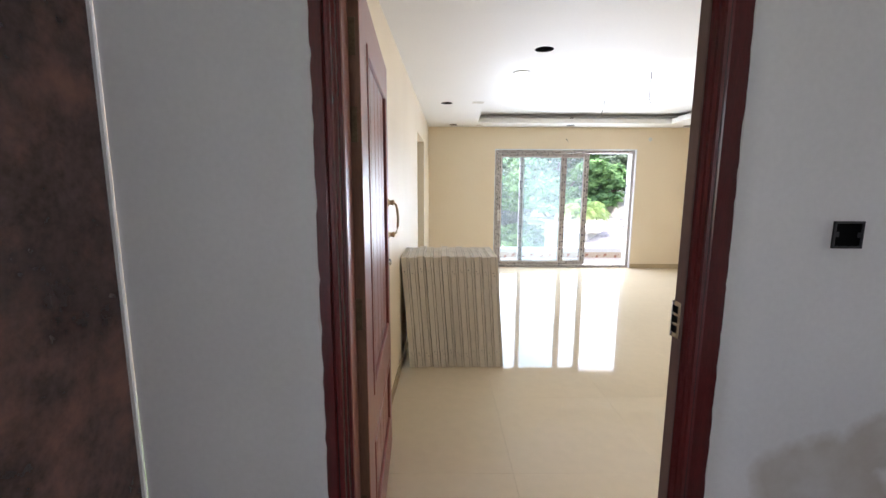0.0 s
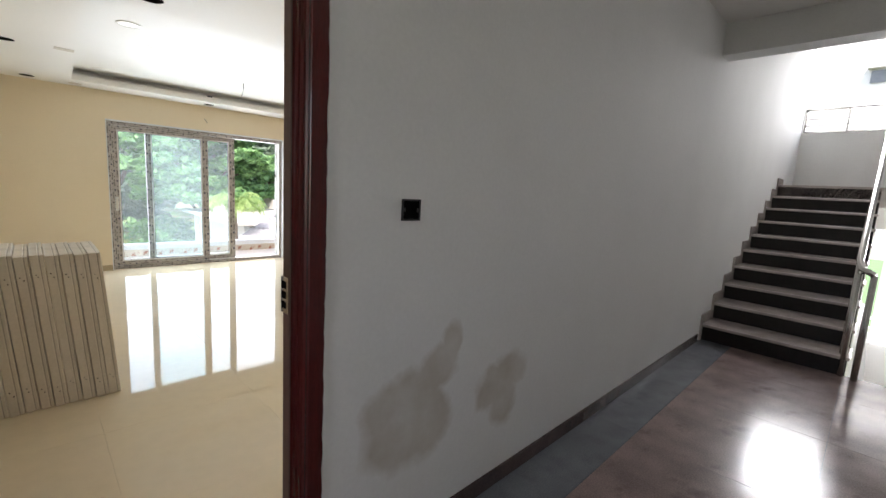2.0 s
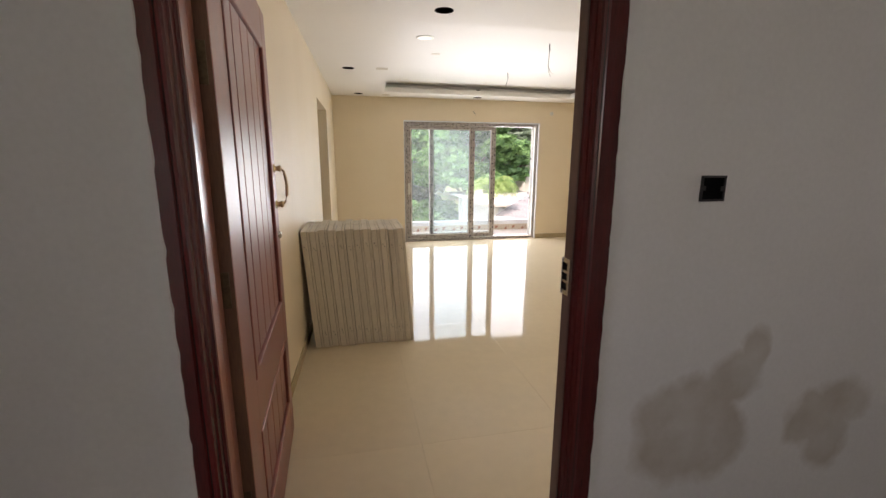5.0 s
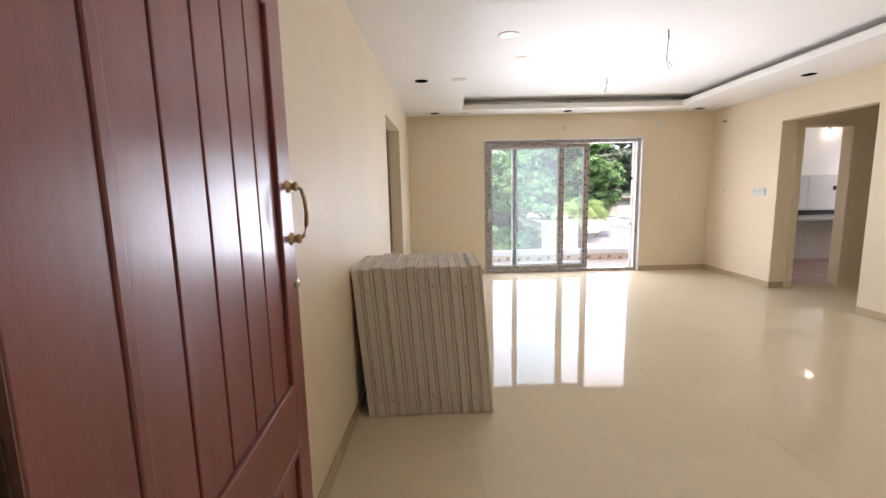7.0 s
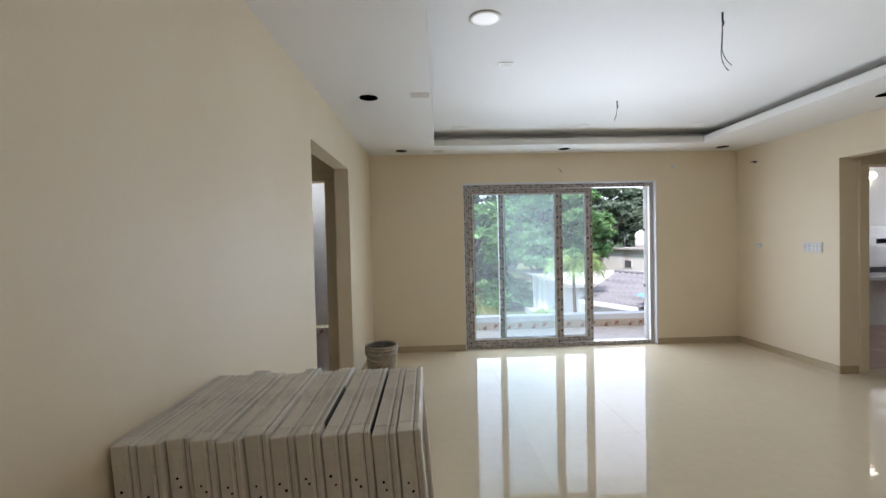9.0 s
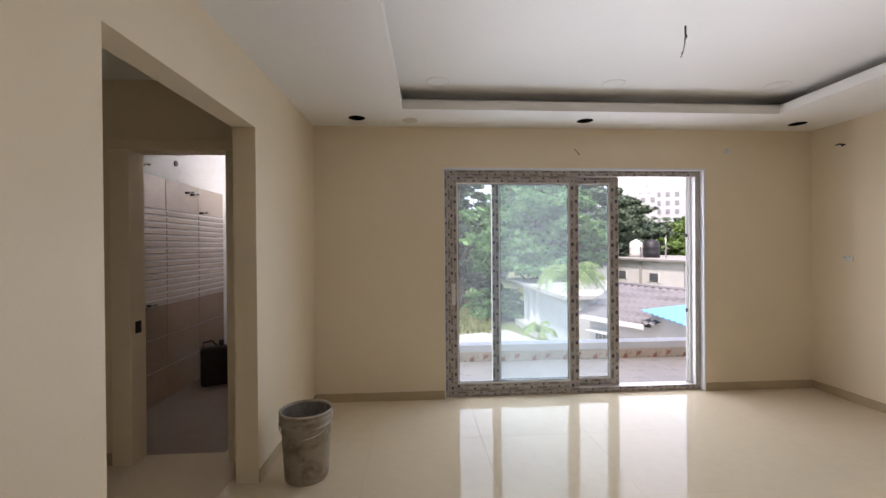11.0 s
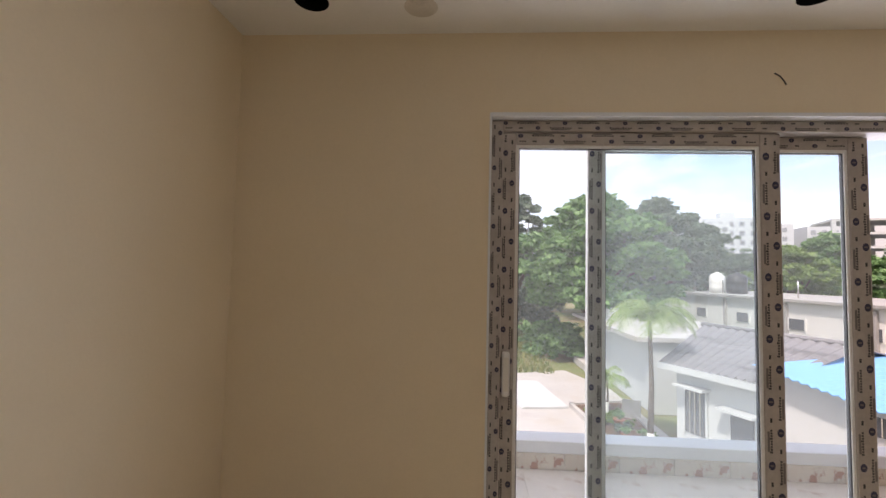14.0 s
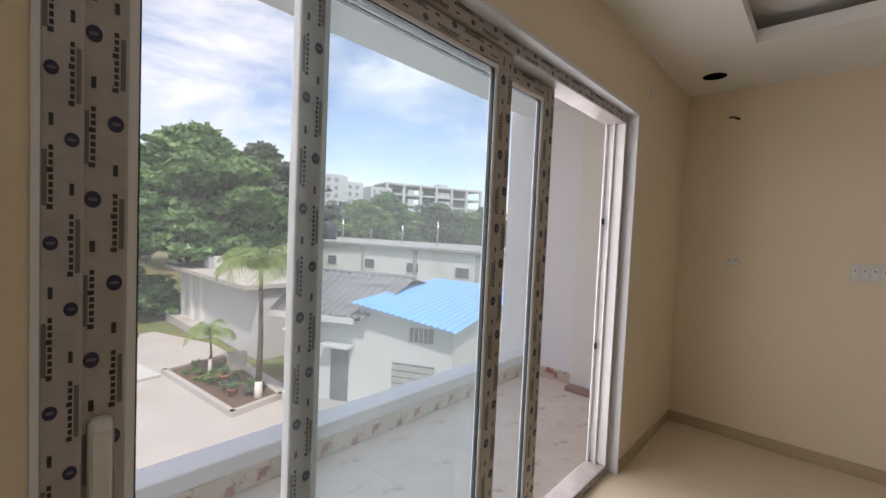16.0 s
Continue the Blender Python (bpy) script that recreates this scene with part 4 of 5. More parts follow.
# Out of view; the opening is added to let light into the kitchen.
wall("wall_kitchen_right", M_WHITE, "white kitchen side wall with an added unseen window opening", "y", 6.61, 8.75, 9.2, 9.35, 0, 2.8, [(7.0, 8.2, 1.1, 2.1)])
wall("wall_kitchen_near", M_WHITE, "white kitchen near wall", "x", 7.9, 9.35, 6.49, 6.61, 0, 2.8)
structure("ceiling_kitchen", boxed(5.0, 9.35, 6.61, 8.75, 2.8, 2.9), M_CEIL, "white kitchen ceiling", "ceiling")
structure("floor_kitchen", boxed(5.0, 9.35, 6.61, 8.75, -0.06, 0.0), M_KFLOOR, "dusty reddish kitchen floor", "floor")
kc = thing("kitchen_counter", "pale granite kitchen counter on a plastered base", "counter", (0, 0, 0))
part("worktop", boxed(5.3, 9.2, 8.0, 8.615, 0.735, 0.785, 0.006), M_KTILE, kc)
part("base_wall", boxed(5.3, 9.2, 8.52, 8.615, 0, 0.735), M_HOLD, kc)
part("support", boxed(5.9, 5.98, 8.06, 8.52, 0, 0.735), M_HOLD, kc)
part("back_strip", boxed(5.3, 9.2, 8.598, 8.618, 0.786, 0.87, 0.003), M_STEPB, kc, "black granite upstand")
kt = thing("kitchen_wall_tiles", "grey-white kitchen wall tiles above the counter", "wall tiles", kind="structure")
me_kt = mesh_of("tile", boxed(0.002, 0.598, -0.008, 0, 0.002, 0.308, 0.002, 1), M_KTILE)
for r in range(2):
    for c in range(6):
        piece("tile", me_kt, kt, pose(5.45 + c * 0.6, 8.62, 0.872 + r * 0.31))
kb = wall_box("kitchen_wall_box", "empty dark box above the kitchen counter", (7.78, 8.611, 1.26), 0, 0.17, 0.07)
bulb = thing("wall_bulb", "lit bulb in a plain holder on the kitchen wall", "lamp", (7.55, 8.62, 2.25))
part("bulb_holder", tube(bmesh.new(), [(0, 0, 0.04), (0, -0.05, 0.03)], 0.025, 12), M_SWITCH, bulb)
part("bulb_glass", lathe(bmesh.new(), [(0.0, -0.055), (0.03, -0.05), (0.048, -0.03), (0.052, -0.005), (0.04, 0.025), (0.02, 0.045), (0.0, 0.047)], 20, (0, -0.08, 0)), M_BULB, bulb)


# ---- things in the living room ----
def shutter_frame(parent_at, lean, w, h, d, k):
    """A framed metal shutter on edge: hollow profile round an infill, two screw holes on its front edge."""
    t = thing("shutter_frame", "grey-beige metal shutter frame leaning in a stack by the wall", "shutter frame", parent_at, group="stacked shutter frames")
    t.matrix_basis = pose(*parent_at) @ pose(0, 0, 0, 0, lean, 0)
    e = 0.055
    rnd = random.Random(k)
    # hollow section: a wide flange, a shadow groove and a narrow flange, on all four sides
    g0 = w * rnd.uniform(0.64, 0.70)
    for nm, y0, y1, z0, z1 in (("front_edge", 0, e, 0, h), ("back_edge", d - e, d, 0, h), ("top_edge", e, d - e, h - e, h), ("bottom_edge", e, d - e, 0, e)):
        bm = boxed(0.0008, g0, y0, y1, z0, z1, 0.004, 2)
        box(bm, g0 + 0.0024, w - 0.0012, y0 + (0.0015 if nm == "front_edge" else 0), y1, z0, z1 - (0.0012 if nm != "bottom_edge" else 0), 0.0035, 2)
        part(nm, bm, M_PANEL, t)
    part("groove", boxed(g0 - 0.001, g0 + 0.0034, 0.004, d - 0.006, 0.006, h - 0.005), M_GAP, t, "dark shadow groove")
    bm = bmesh.new()
    for x in (0.0035, g0 - 0.006, w - 0.0072):
        box(bm, x, x + 0.0022, 0.002, d - 0.002, h - 0.003, h + 0.0022, 0.0008, 1)
    for x in (g0 - 0.0065, w - 0.0072):
        box(bm, x, x + 0.0025, -0.0018, 0.003, 0.004, h - 0.002, 0.0008, 1)
    part("edge_rib", bm, M_RIB, t, "pale raised ribs along the edge")
    # Thin dark strip for the shade between neighbouring frames.
    if rnd.random() < 0.4:
        part("dark_gap_strip", boxed(w - 0.0022, w - 0.0004, rnd.uniform(-0.001, 0.1), d * rnd.uniform(0.6, 1.0), h * rnd.uniform(0.0, 0.5), h - 0.001), M_STEPB, t)
    part("infill", boxed(w * 0.35, w * 0.65, e - 0.005, d - e + 0.005, e - 0.005, h - e + 0.005), M_PGLASS, t)
    for z in (h - rnd.uniform(0.10, 0.14), rnd.uniform(0.12, 0.15)):
        for j in (0, 1):
            q = w * (0.30 + 0.16 * j + rnd.uniform(-0.05, 0.05))
            z -= j * rnd.uniform(0.012, 0.030)
            # Black plug for the shade in a drilled hole.
            part("screw_hole", tube(bmesh.new(), [(q, -0.0012, z), (q, 0.004, z)], rnd.uniform(0.0026, 0.004), 8), M_BLACK, t)
    return t


rnd = random.Random(4)
for k in range(12):
    shutter_frame((0.113 + k * 0.0648, 3.55 + rnd.uniform(-0.006, 0.010), 0.0), -4.1, 0.0635, 0.935 + rnd.uniform(-0.006, 0.006), 0.555 + rnd.uniform(-0.012, 0.012), k)

bucket = thing("paint_bucket", "dirty white plastic paint bucket on the floor by the wall", "bucket", (0.39, 6.62, 0.0))
part("bucket_body", lathe(bmesh.new(), [(0.0, 0.0), (0.125, 0.0), (0.13, 0.01), (0.148, 0.33), (0.156, 0.332), (0.157, 0.345), (0.15, 0.352), (0.152, 0.368), (0.160, 0.370), (0.161, 0.384), (0.153, 0.390), (0.154, 0.402), (0.160, 0.405), (0.160, 0.415), (0.150, 0.418), (0.146, 0.405), (0.126, 0.09)], 40), M_BUCKET, bucket)
part("cement_residue", lathe(bmesh.new(), [(0.0, 0.22), (0.09, 0.215), (0.134, 0.205), (0.1415, 0.40), (0.1455, 0.404)], 40), M_BUCKIN, bucket, "dried grey cement inside")
part("bucket_bail", tube(bmesh.new(), [(0.16 * math.cos(a), -0.162 * abs(math.sin(a)) - 0.004, 0.36 - 0.07 * abs(math.sin(a))) for a in (math.pi * i / 14 for i in range(15))], 0.003, 6), M_STEEL, bucket, "thin wire handle")


def skirting(name, axis, spans, at, depth, h=0.078):
    t = thing(name, "beige tile skirting along the living room wall", "skirting", kind="structure")
    for a, b in spans:
        n = max(1, round((b - a) / 0.8))
        for i in range(n):
            p, q = a + (b - a) * i / n + 0.001, a + (b - a) * (i + 1) / n - 0.001
            lo, hi = sorted((at, at + depth))
            part("skirting_tile", boxed(p, q, lo, hi, 0.0005, h, 0.002, 1) if axis == "x" else boxed(lo, hi, p, q, 0.0005, h, 0.002, 1), M_SKIRT, t)
    return t


sk = skirting("baseboard_left", "y", [(0.01, 3.815), (5.005, 6.30)], 0.0, 0.010)
sk.matrix_basis = pose(LEFT, FRONT + 0.012, 0, 0, 0, LEAN)
skirting("baseboard_back", "x", [(0.172, 1.333), (3.853, RIGHT - 0.011)], BACK, -0.010)
skirting("baseboard_right", "y", [(FRONT + 0.03, 5.315), (6.49, BACK)], RIGHT, -0.010)
skirting("baseboard_jamb", "x", [(RIGHT - 0.01, 5.135)], 6.49, -0.010)
skirting("baseboard_bath", "x", [(-1.9, -0.905)], 6.85, -0.010)


def fan_wire(at, drop, curl):
    t = thing("ceiling_wire", "thin dark fan wire hanging from the ceiling tray", "wire", at, group="ceiling wires")
    part("hook", tube(bmesh.new(), [(0, 0, 0), (0, 0, -0.045), (0.008, 0, -0.06), (0.004, 0, -0.072)], 0.005, 8), M_BLKP, t)
    for s, mt in ((0, M_BLKP), (1, M_INKG)):
        pts = []
        for i in range(16):
            k = i / 15
            bend = max(0.0, k - 0.6) / 0.4
            pts.append(Vector((0.006 * math.sin(4 * k + s) - 0.012 * k + curl * bend ** 1.6 * (1 + 0.25 * s), 0.01 * math.sin(3 * k + 2 * s), -drop * (k - 0.10 * bend ** 2) * (1 - 0.08 * s))))
        part("wire", tube(bmesh.new(), pts, 0.0022, 6), mt, t)


fan_wire((2.54, 4.80, 2.665), 0.36, 0.05)
fan_wire((2.63, 6.30, 2.665), 0.20, -0.012)
on = thing("round_panel_light", "white round ceiling panel light, lit", "lamp", (1.21, 4.86, 2.665))
part("light_rim", lathe(bmesh.new(), [(0.072, -0.008), (0.085, -0.008), (0.09, -0.004), (0.09, 0.0)], 36), M_SWITCH, on)
part("light_diffuser", lathe(bmesh.new(), [(0.0, -0.006), (0.05, -0.006), (0.072, -0.005)], 36), M_LAMP, on)
for x, y in ((1.25, 7.18), (2.62, 7.16), (3.94, 7.13)):
    t = thing("ceiling_hole_cover", "pale plaster disc over an unused ceiling hole", "ceiling cover", (x, y, 2.665), group="ceiling hole covers")
    part("cover_disc", lathe(bmesh.new(), [(0.0, -0.003), (0.075, -0.003), (0.082, -0.0015), (0.083, 0.0)], 32), M_CEIL, t)
    part("cover_ring", lathe(bmesh.new(), [(0.083, -0.001), (0.083, -0.0025), (0.088, -0.0025), (0.089, 0.0)], 32), M_RIB, t)
t = thing("ceiling_patch", "beige filler patch on the ceiling border", "ceiling patch", (1.03, 7.655, 2.51))
part("patch", lathe(bmesh.new(), [(0.0, -0.0025), (0.062, -0.0025), (0.07, 0.0)], 28), M_PANEL, t)
t = thing("ceiling_mark", "small grey junction plate on the ceiling tray", "ceiling plate", (1.44, 5.48, 2.665))
part("plate", boxed(-0.05, 0.05, -0.03, 0.03, -0.004, 0, 0.001, 1), M_PANEL, t)
t = thing("ceiling_patch", "grey filler patch at the tray edge", "ceiling patch", (0.83, 5.65, 2.51))
part("patch", boxed(-0.07, 0.07, -0.05, 0.05, -0.003, 0.0, 0.001, 1), M_PANEL, t)

t = thing("wall_wire", "short dark wire end above the balcony door", "wire", (2.596, BACK, 2.284))
part("wire", tube(bmesh.new(), [(-0.025, -0.004, 0.03), (-0.01, -0.014, 0.012), (0.005, -0.012, -0.004), (0.022, -0.006, -0.024)], 0.003, 8), M_BLKP, t)
t = thing("ceiling_rose", "small white round outlet above the balcony door", "outlet", (4.071, BACK, 2.31))
part("outlet_plate", tube(bmesh.new(), [(0, 0, 0), (0, -0.006, 0)], 0.035, 20), M_SWITCH, t)
for a in range(4):
    part("outlet_hole", boxed(0.016 * math.cos(a * 1.57 + 0.8) - 0.005, 0.016 * math.cos(a * 1.57 + 0.8) + 0.005, -0.0075, -0.005, 0.016 * math.sin(a * 1.57 + 0.8) - 0.005, 0.016 * math.sin(a * 1.57 + 0.8) + 0.005), M_ALU, t)
t = thing("wall_wire", "dark wire ends out of the side wall", "wire", (RIGHT, 7.53, 2.30))
part("wire", tube(bmesh.new(), [(0, 0, 0), (-0.03, 0.0, 0.0), (-0.045, -0.02, -0.015)], 0.007, 8), M_BLKP, t)
part("wire", tube(bmesh.new(), [(0, 0.01, 0.005), (-0.03, 0.02, 0.01), (-0.04, 0.045, 0.005)], 0.006, 8), M_BLKP, t)


t = thing("wall_wire", "two short wire ends high on the cream wall", "wire", (-0.075, 3.86, 2.46))
part("wire", tube(bmesh.new(), [(-0.01, 0, 0.01), (0.02, 0.01, 0.0), (0.03, 0.015, -0.025)], 0.004, 8), M_BLKP, t)
part("wire", tube(bmesh.new(), [(-0.01, 0.02, 0.01), (0.018, 0.03, 0.015), (0.026, 0.035, 0.0)], 0.004, 8), M_INKG, t)


def switchboard(name, label, at, w, h, n):
    t = thing(name, label, "switchboard", at)
    part("cover_plate", boxed(-0.012, 0, -w / 2, w / 2, -h / 2, h / 2, 0.004), M_SWITCH, t)
    for i in range(n):
        y = -w / 2 + w * (i + 0.5) / n
        part("switch", boxed(-0.017, -0.011, y - w / n * 0.36, y + w / n * 0.36, -h * 0.32, h * 0.32, 0.002), M_UPVC, t)
        part("switch_mark", boxed(-0.0175, -0.0168, y - 0.003, y + 0.003, 0.005, 0.018), M_INKG, t)


switchboard("switchboard", "white modular switchboard on the cream wall", (RIGHT, 6.775, 1.26), 0.22, 0.11, 5)
switchboard("socket_plate", "small white socket plate on the cream wall", (RIGHT, 7.497, 1.274), 0.085, 0.05, 2)


# ---- outside: ground, lane, garden ----
GZ = -3.5
structure("ground", boxed(-400, 500, -300, 900, GZ - 0.3, GZ - 0.02), M_SOIL, "dry grass and soil round the buildings", "ground")
structure("building_base", boxed(-1.8, 5.4, 7.0, 9.5, GZ - 0.02, -0.25), M_HWALL, "white ground storey under the balcony", "building")
bm = bmesh.new()
vs = [bm.verts.new(p) for p in ((-3.0, 9.5, GZ), (7.4, 9.5, GZ), (7.6, 18.0, GZ), (7.6, 25.0, GZ), (6.4, 28.5, GZ), (2.6, 27.0, GZ), (1.4, 22.0, GZ), (-3.0, 16.0, GZ))]
f = bm.faces.new(vs)
ext = bmesh.ops.extrude_face_region(bm, geom=[f])
bmesh.ops.translate(bm, vec=(0, 0, -0.06), verts=[v for v in ext["geom"] if isinstance(v, bmesh.types.BMVert)])
structure("pavement", bm, M_CONC, "pale concrete yard between the houses", "pavement")


def foliage(name, blobs, count, size, mat, seed, droop=0.3, flat=0.46):
    """A crown: small leaf blades scattered in the shells of many clumps, joined into one mesh."""
    r = np.random.default_rng(seed)
    verts, faces = [], []
    weights = np.array([b[3] ** 2 for b in blobs])
    weights = weights / weights.sum()
    for (cx, cy, cz, rad), wgt in zip(blobs, weights):
        n = int(count * wgt)
        k = max(3, n // 18)
        g = r.normal(size=(k, 3))
        g /= np.linalg.norm(g, axis=1)[:, None]
        twig = g * (rad * (0.3 + 0.75 * r.random(k) ** 0.6 + 0.4 * r.random(k) ** 5))[:, None]
        pick = r.integers(0, k, n)
        p = (twig[pick] + r.normal(size=(n, 3)) * rad * 0.11) * np.array([1, 1, flat])
        d = p / (np.linalg.norm(p, axis=1)[:, None] + 1e-6)
        p = p + np.array([cx, cy, cz])
        u = r.normal(size=(n, 3))
        u[:, 2] = u[:, 2] * 0.4 - droop
        u /= np.linalg.norm(u, axis=1)[:, None]
        w = np.cross(u, d + 0.3 * r.normal(size=(n, 3)))
        w /= np.linalg.norm(w, axis=1)[:, None] + 1e-6
        s = size * (0.6 + 0.8 * r.random(n))[:, None]
        base = len(verts)
        a, b, c, e = p - u * s, p + w * s * 0.42, p + u * s, p - w * s * 0.42
        verts.extend(np.stack([a, b, c, e], 1).reshape(-1, 3).tolist())
        faces.extend([(base + 4 * i, base + 4 * i + 1, base + 4 * i + 2, base + 4 * i + 3) for i in range(n)])
    me = bpy.data.meshes.new(name)
    me.from_pydata(verts, [], faces)
    me.materials.append(mat)
    return me


def tree(label, at, height, spread, mat, seed, leaves=9000, size=0.22, clumps=26, trunk=0.2, low=0.3):
    t = thing("tree", label, "tree", at)
    r = random.Random(seed)
    bm = bmesh.new()
    tube(bm, [(0, 0, -0.1), (0.05, 0.03, height * 0.2), (-0.05, 0.08, height * 0.42), (0.05, 0, height * 0.7)], [trunk, trunk * 0.8, trunk * 0.6, trunk * 0.25], 9)
    blobs = []
    clumps = int(clumps * 3.4)
    for i in range(clumps):
        a = r.uniform(0, 2 * math.pi)
        q = math.sqrt(r.random())
        z = low + (0.97 - low) * r.random()
        wide = math.sin(math.pi * min(1, (z - low + 0.18) / (1.12 - low))) ** 0.6
        x, y = spread * q * wide * math.cos(a) * 0.85, spread * q * wide * math.sin(a) * 0.85
        blobs.append((x, y, height * z, spread * r.uniform(0.09, 0.22)))
        if i % 3 == 0:
            z0 = height * r.uniform(0.2, 0.45)
            tube(bm, [(0, 0.05, z0), (x * 0.5, y * 0.5, (z0 + height * z) * 0.5), (x, y, height * z)], [trunk * 0.45, trunk * 0.3, trunk * 0.1], 6)
    part("trunk", bm, M_BARK, t)
    ob = new("crown", foliage("crown", blobs, int(leaves * 2.1), size * 0.95, mat, seed, 0.25, 0.42))
    ob.parent = t
    return t


tree("large broad green tree behind the yard", (8.9, 31.8, GZ), 9.7, 5.0, M_LEAF, 11, 32000, 0.27, 46, 0.28, 0.36)
tree("dark dense tree at the edge of the plot", (4.8, 38.0, GZ), 10.9, 4.2, M_LEAFD, 12, 15000, 0.25, 30, 0.25, 0.25)
tree("tall dark tree behind the houses", (15.8, 39.0, GZ), 10.9, 4.8, M_LEAFD, 13, 16000, 0.26, 30, 0.25, 0.3)
tree("dark spreading tree behind the houses", (21.5, 44.0, GZ), 9.6, 5.0, M_LEAFD, 14, 11000, 0.3, 30, 0.25, 0.3)
tree("bright green tree behind the old wall", (26.0, 40.0, GZ), 7.6, 3.8, M_LEAFY, 15, 9000, 0.28, 26, 0.2, 0.35)
tree("green tree behind the old wall", (33.0, 45.0, GZ), 9.0, 5.0, M_LEAF, 16, 10000, 0.32, 28, 0.22, 0.3)
tree("green tree far along the wall", (42.0, 45.0, GZ), 8.6, 5.5, M_LEAFD, 17, 9000, 0.34, 28, 0.22, 0.25)
tree("yellowish tree beside the white wall", (52.0, 44.0, GZ), 9.0, 5.5, M_LEAFY, 18, 8000, 0.36, 26, 0.22, 0.25)
tree("dark tree beside the meadow", (0.0, 42.0, GZ), 9.0, 4.5, M_LEAFD, 19, 9000, 0.3, 28, 0.22, 0.2)
r0 = random.Random(8)
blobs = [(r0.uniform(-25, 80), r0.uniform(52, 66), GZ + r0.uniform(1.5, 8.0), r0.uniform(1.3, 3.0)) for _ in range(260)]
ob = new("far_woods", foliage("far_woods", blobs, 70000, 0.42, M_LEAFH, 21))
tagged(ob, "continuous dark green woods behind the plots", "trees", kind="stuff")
blobs = [(r0.uniform(5.6, 8.6), r0.uniform(30.5, 36), GZ + r0.uniform(0.2, 1.5), r0.uniform(0.5, 1.2)) for _ in range(46)]
ob = new("undergrowth", foliage("undergrowth", blobs, 9000, 0.16, M_LEAF, 22))
tagged(ob, "green undergrowth under the trees", "bushes", kind="stuff")
blobs = [(r0.uniform(-9, 9.0), r0.uniform(43, 48), GZ + r0.uniform(0.3, 4.2), r0.uniform(0.7, 1.5)) for _ in range(90)]
ob = new("dark_hedge", foliage("dark_hedge", blobs, 26000, 0.17, M_LEAFD, 23))
tagged(ob, "dark dense hedge growth under the tree crowns", "bushes", kind="stuff")
gr = np.random.default_rng(5)
gv, gf = [], []
for i in range(14000):
    x, y = gr.uniform(-8, 5.8), gr.uniform(22, 44)
    if y < 27.5 and x > 1.2 - (27.5 - y) * 0.2:
        continue
    h, a = gr.uniform(0.1, 0.38), gr.uniform(0, 6.28)
    dx, dy = 0.05 * math.cos(a), 0.05 * math.sin(a)
    k = len(gv)
    gv += [(x - dx, y - dy, GZ - 0.03), (x + dx, y + dy, GZ - 0.03), (x + dy * 2, y - dx * 2, GZ + h)]
    gf.append((k, k + 1, k + 2))
me = bpy.data.meshes.new("meadow_grass")
me.from_pydata(gv, [], gf)
me.materials.append(M_GRASS)
tagged(new("meadow_grass", me), "tall uneven meadow grass beside the yard", "grass", kind="stuff")


def palm(label, at, height, frond, n, seed, trunk=0.09):
    t = thing("palm", label, "palm", at)
    r = random.Random(seed)
    part("trunk", tube(bmesh.new(), [(0, 0, 0.55), (0.03, 0, height * 0.5), (0.0, 0.02, height)], [trunk, trunk * 0.75, trunk * 0.55], 12), M_BARK, t)
    part("whitewash", tube(bmesh.new(), [(0, 0, 0), (0.0, 0, 0.3), (0, 0, 0.56)], [trunk * 1.35, trunk * 1.15, trunk * 1.05], 12), M_LIME, t)
    for i in range(n):
        a = 2 * math.pi * (i + r.uniform(-0.3, 0.3)) / n
        up = r.uniform(0.55, 1.42)
        bm = bmesh.new()
        pts = []
        p = Vector((0, 0, height))
        el = up
        for s in range(10):
            pts.append(p.copy())
            p = p + Vector((math.cos(a) * math.cos(el), math.sin(a) * math.cos(el), math.sin(el))) * frond / 9
            el -= r.uniform(0.16, 0.36)
        tube(bm, pts, [0.014 - 0.0012 * k for k in range(10)], 5)
        side = Vector((-math.sin(a), math.cos(a), 0))
        for s in range(1, 10):
            for q in range(4):
                base = pts[s - 1].lerp(pts[s], q / 4)
                ln = frond * 0.34 * math.sin(math.pi * (s + q / 4) / 10.5) + 0.05
                along = (pts[s] - pts[s - 1]).normalized()
                for sg in (-1, 1):
                    d = (side * sg + along * 0.7 + Vector((0, 0, -0.45 - r.uniform(0, 0.5)))).normalized()
                    tip = base + d * ln
                    wv = along * 0.013
                    quad(bm, base - wv, base + wv, tip + wv * 0.3, tip - wv * 0.3)
        part("frond", bm, M_PALM, t)
    return t


palm("slender young palm with arching yellow-green fronds", (6.48, 18.38, GZ), 3.7, 1.5, 19, 3)
palm("small palm in the garden bed", (6.2, 21.2, GZ), 1.35, 1.0, 8, 4, 0.05)

bed = thing("garden_bed", "kerbed garden bed with soil, grass and small shrubs", "garden bed")
BQ = [(5.25, 22.3), (5.6, 17.85), (7.0, 18.15), (7.3, 22.9)]
bm = bmesh.new()
for (x0, y0), (x1, y1) in zip(BQ, BQ[1:] + BQ[:1]):
    d = Vector((x1 - x0, y1 - y0, 0)).normalized()
    nrm = Vector((-d.y, d.x, 0)) * 0.07
    a, b = Vector((x0, y0, GZ)), Vector((x1, y1, GZ))
    lo = [bm.verts.new(p) for p in (a - nrm - d * 0.07, b - nrm + d * 0.07, b + nrm + d * 0.07, a + nrm - d * 0.07)]
    hi = [bm.verts.new(v.co + Vector((0, 0, 0.16))) for v in lo]
    for q in ((0, 1, 2, 3),):
        bm.faces.new([lo[i] for i in q]), bm.faces.new([hi[i] for i in q])
    for i in range(4):
        bm.faces.new((lo[i], lo[(i + 1) % 4], hi[(i + 1) % 4], hi[i]))
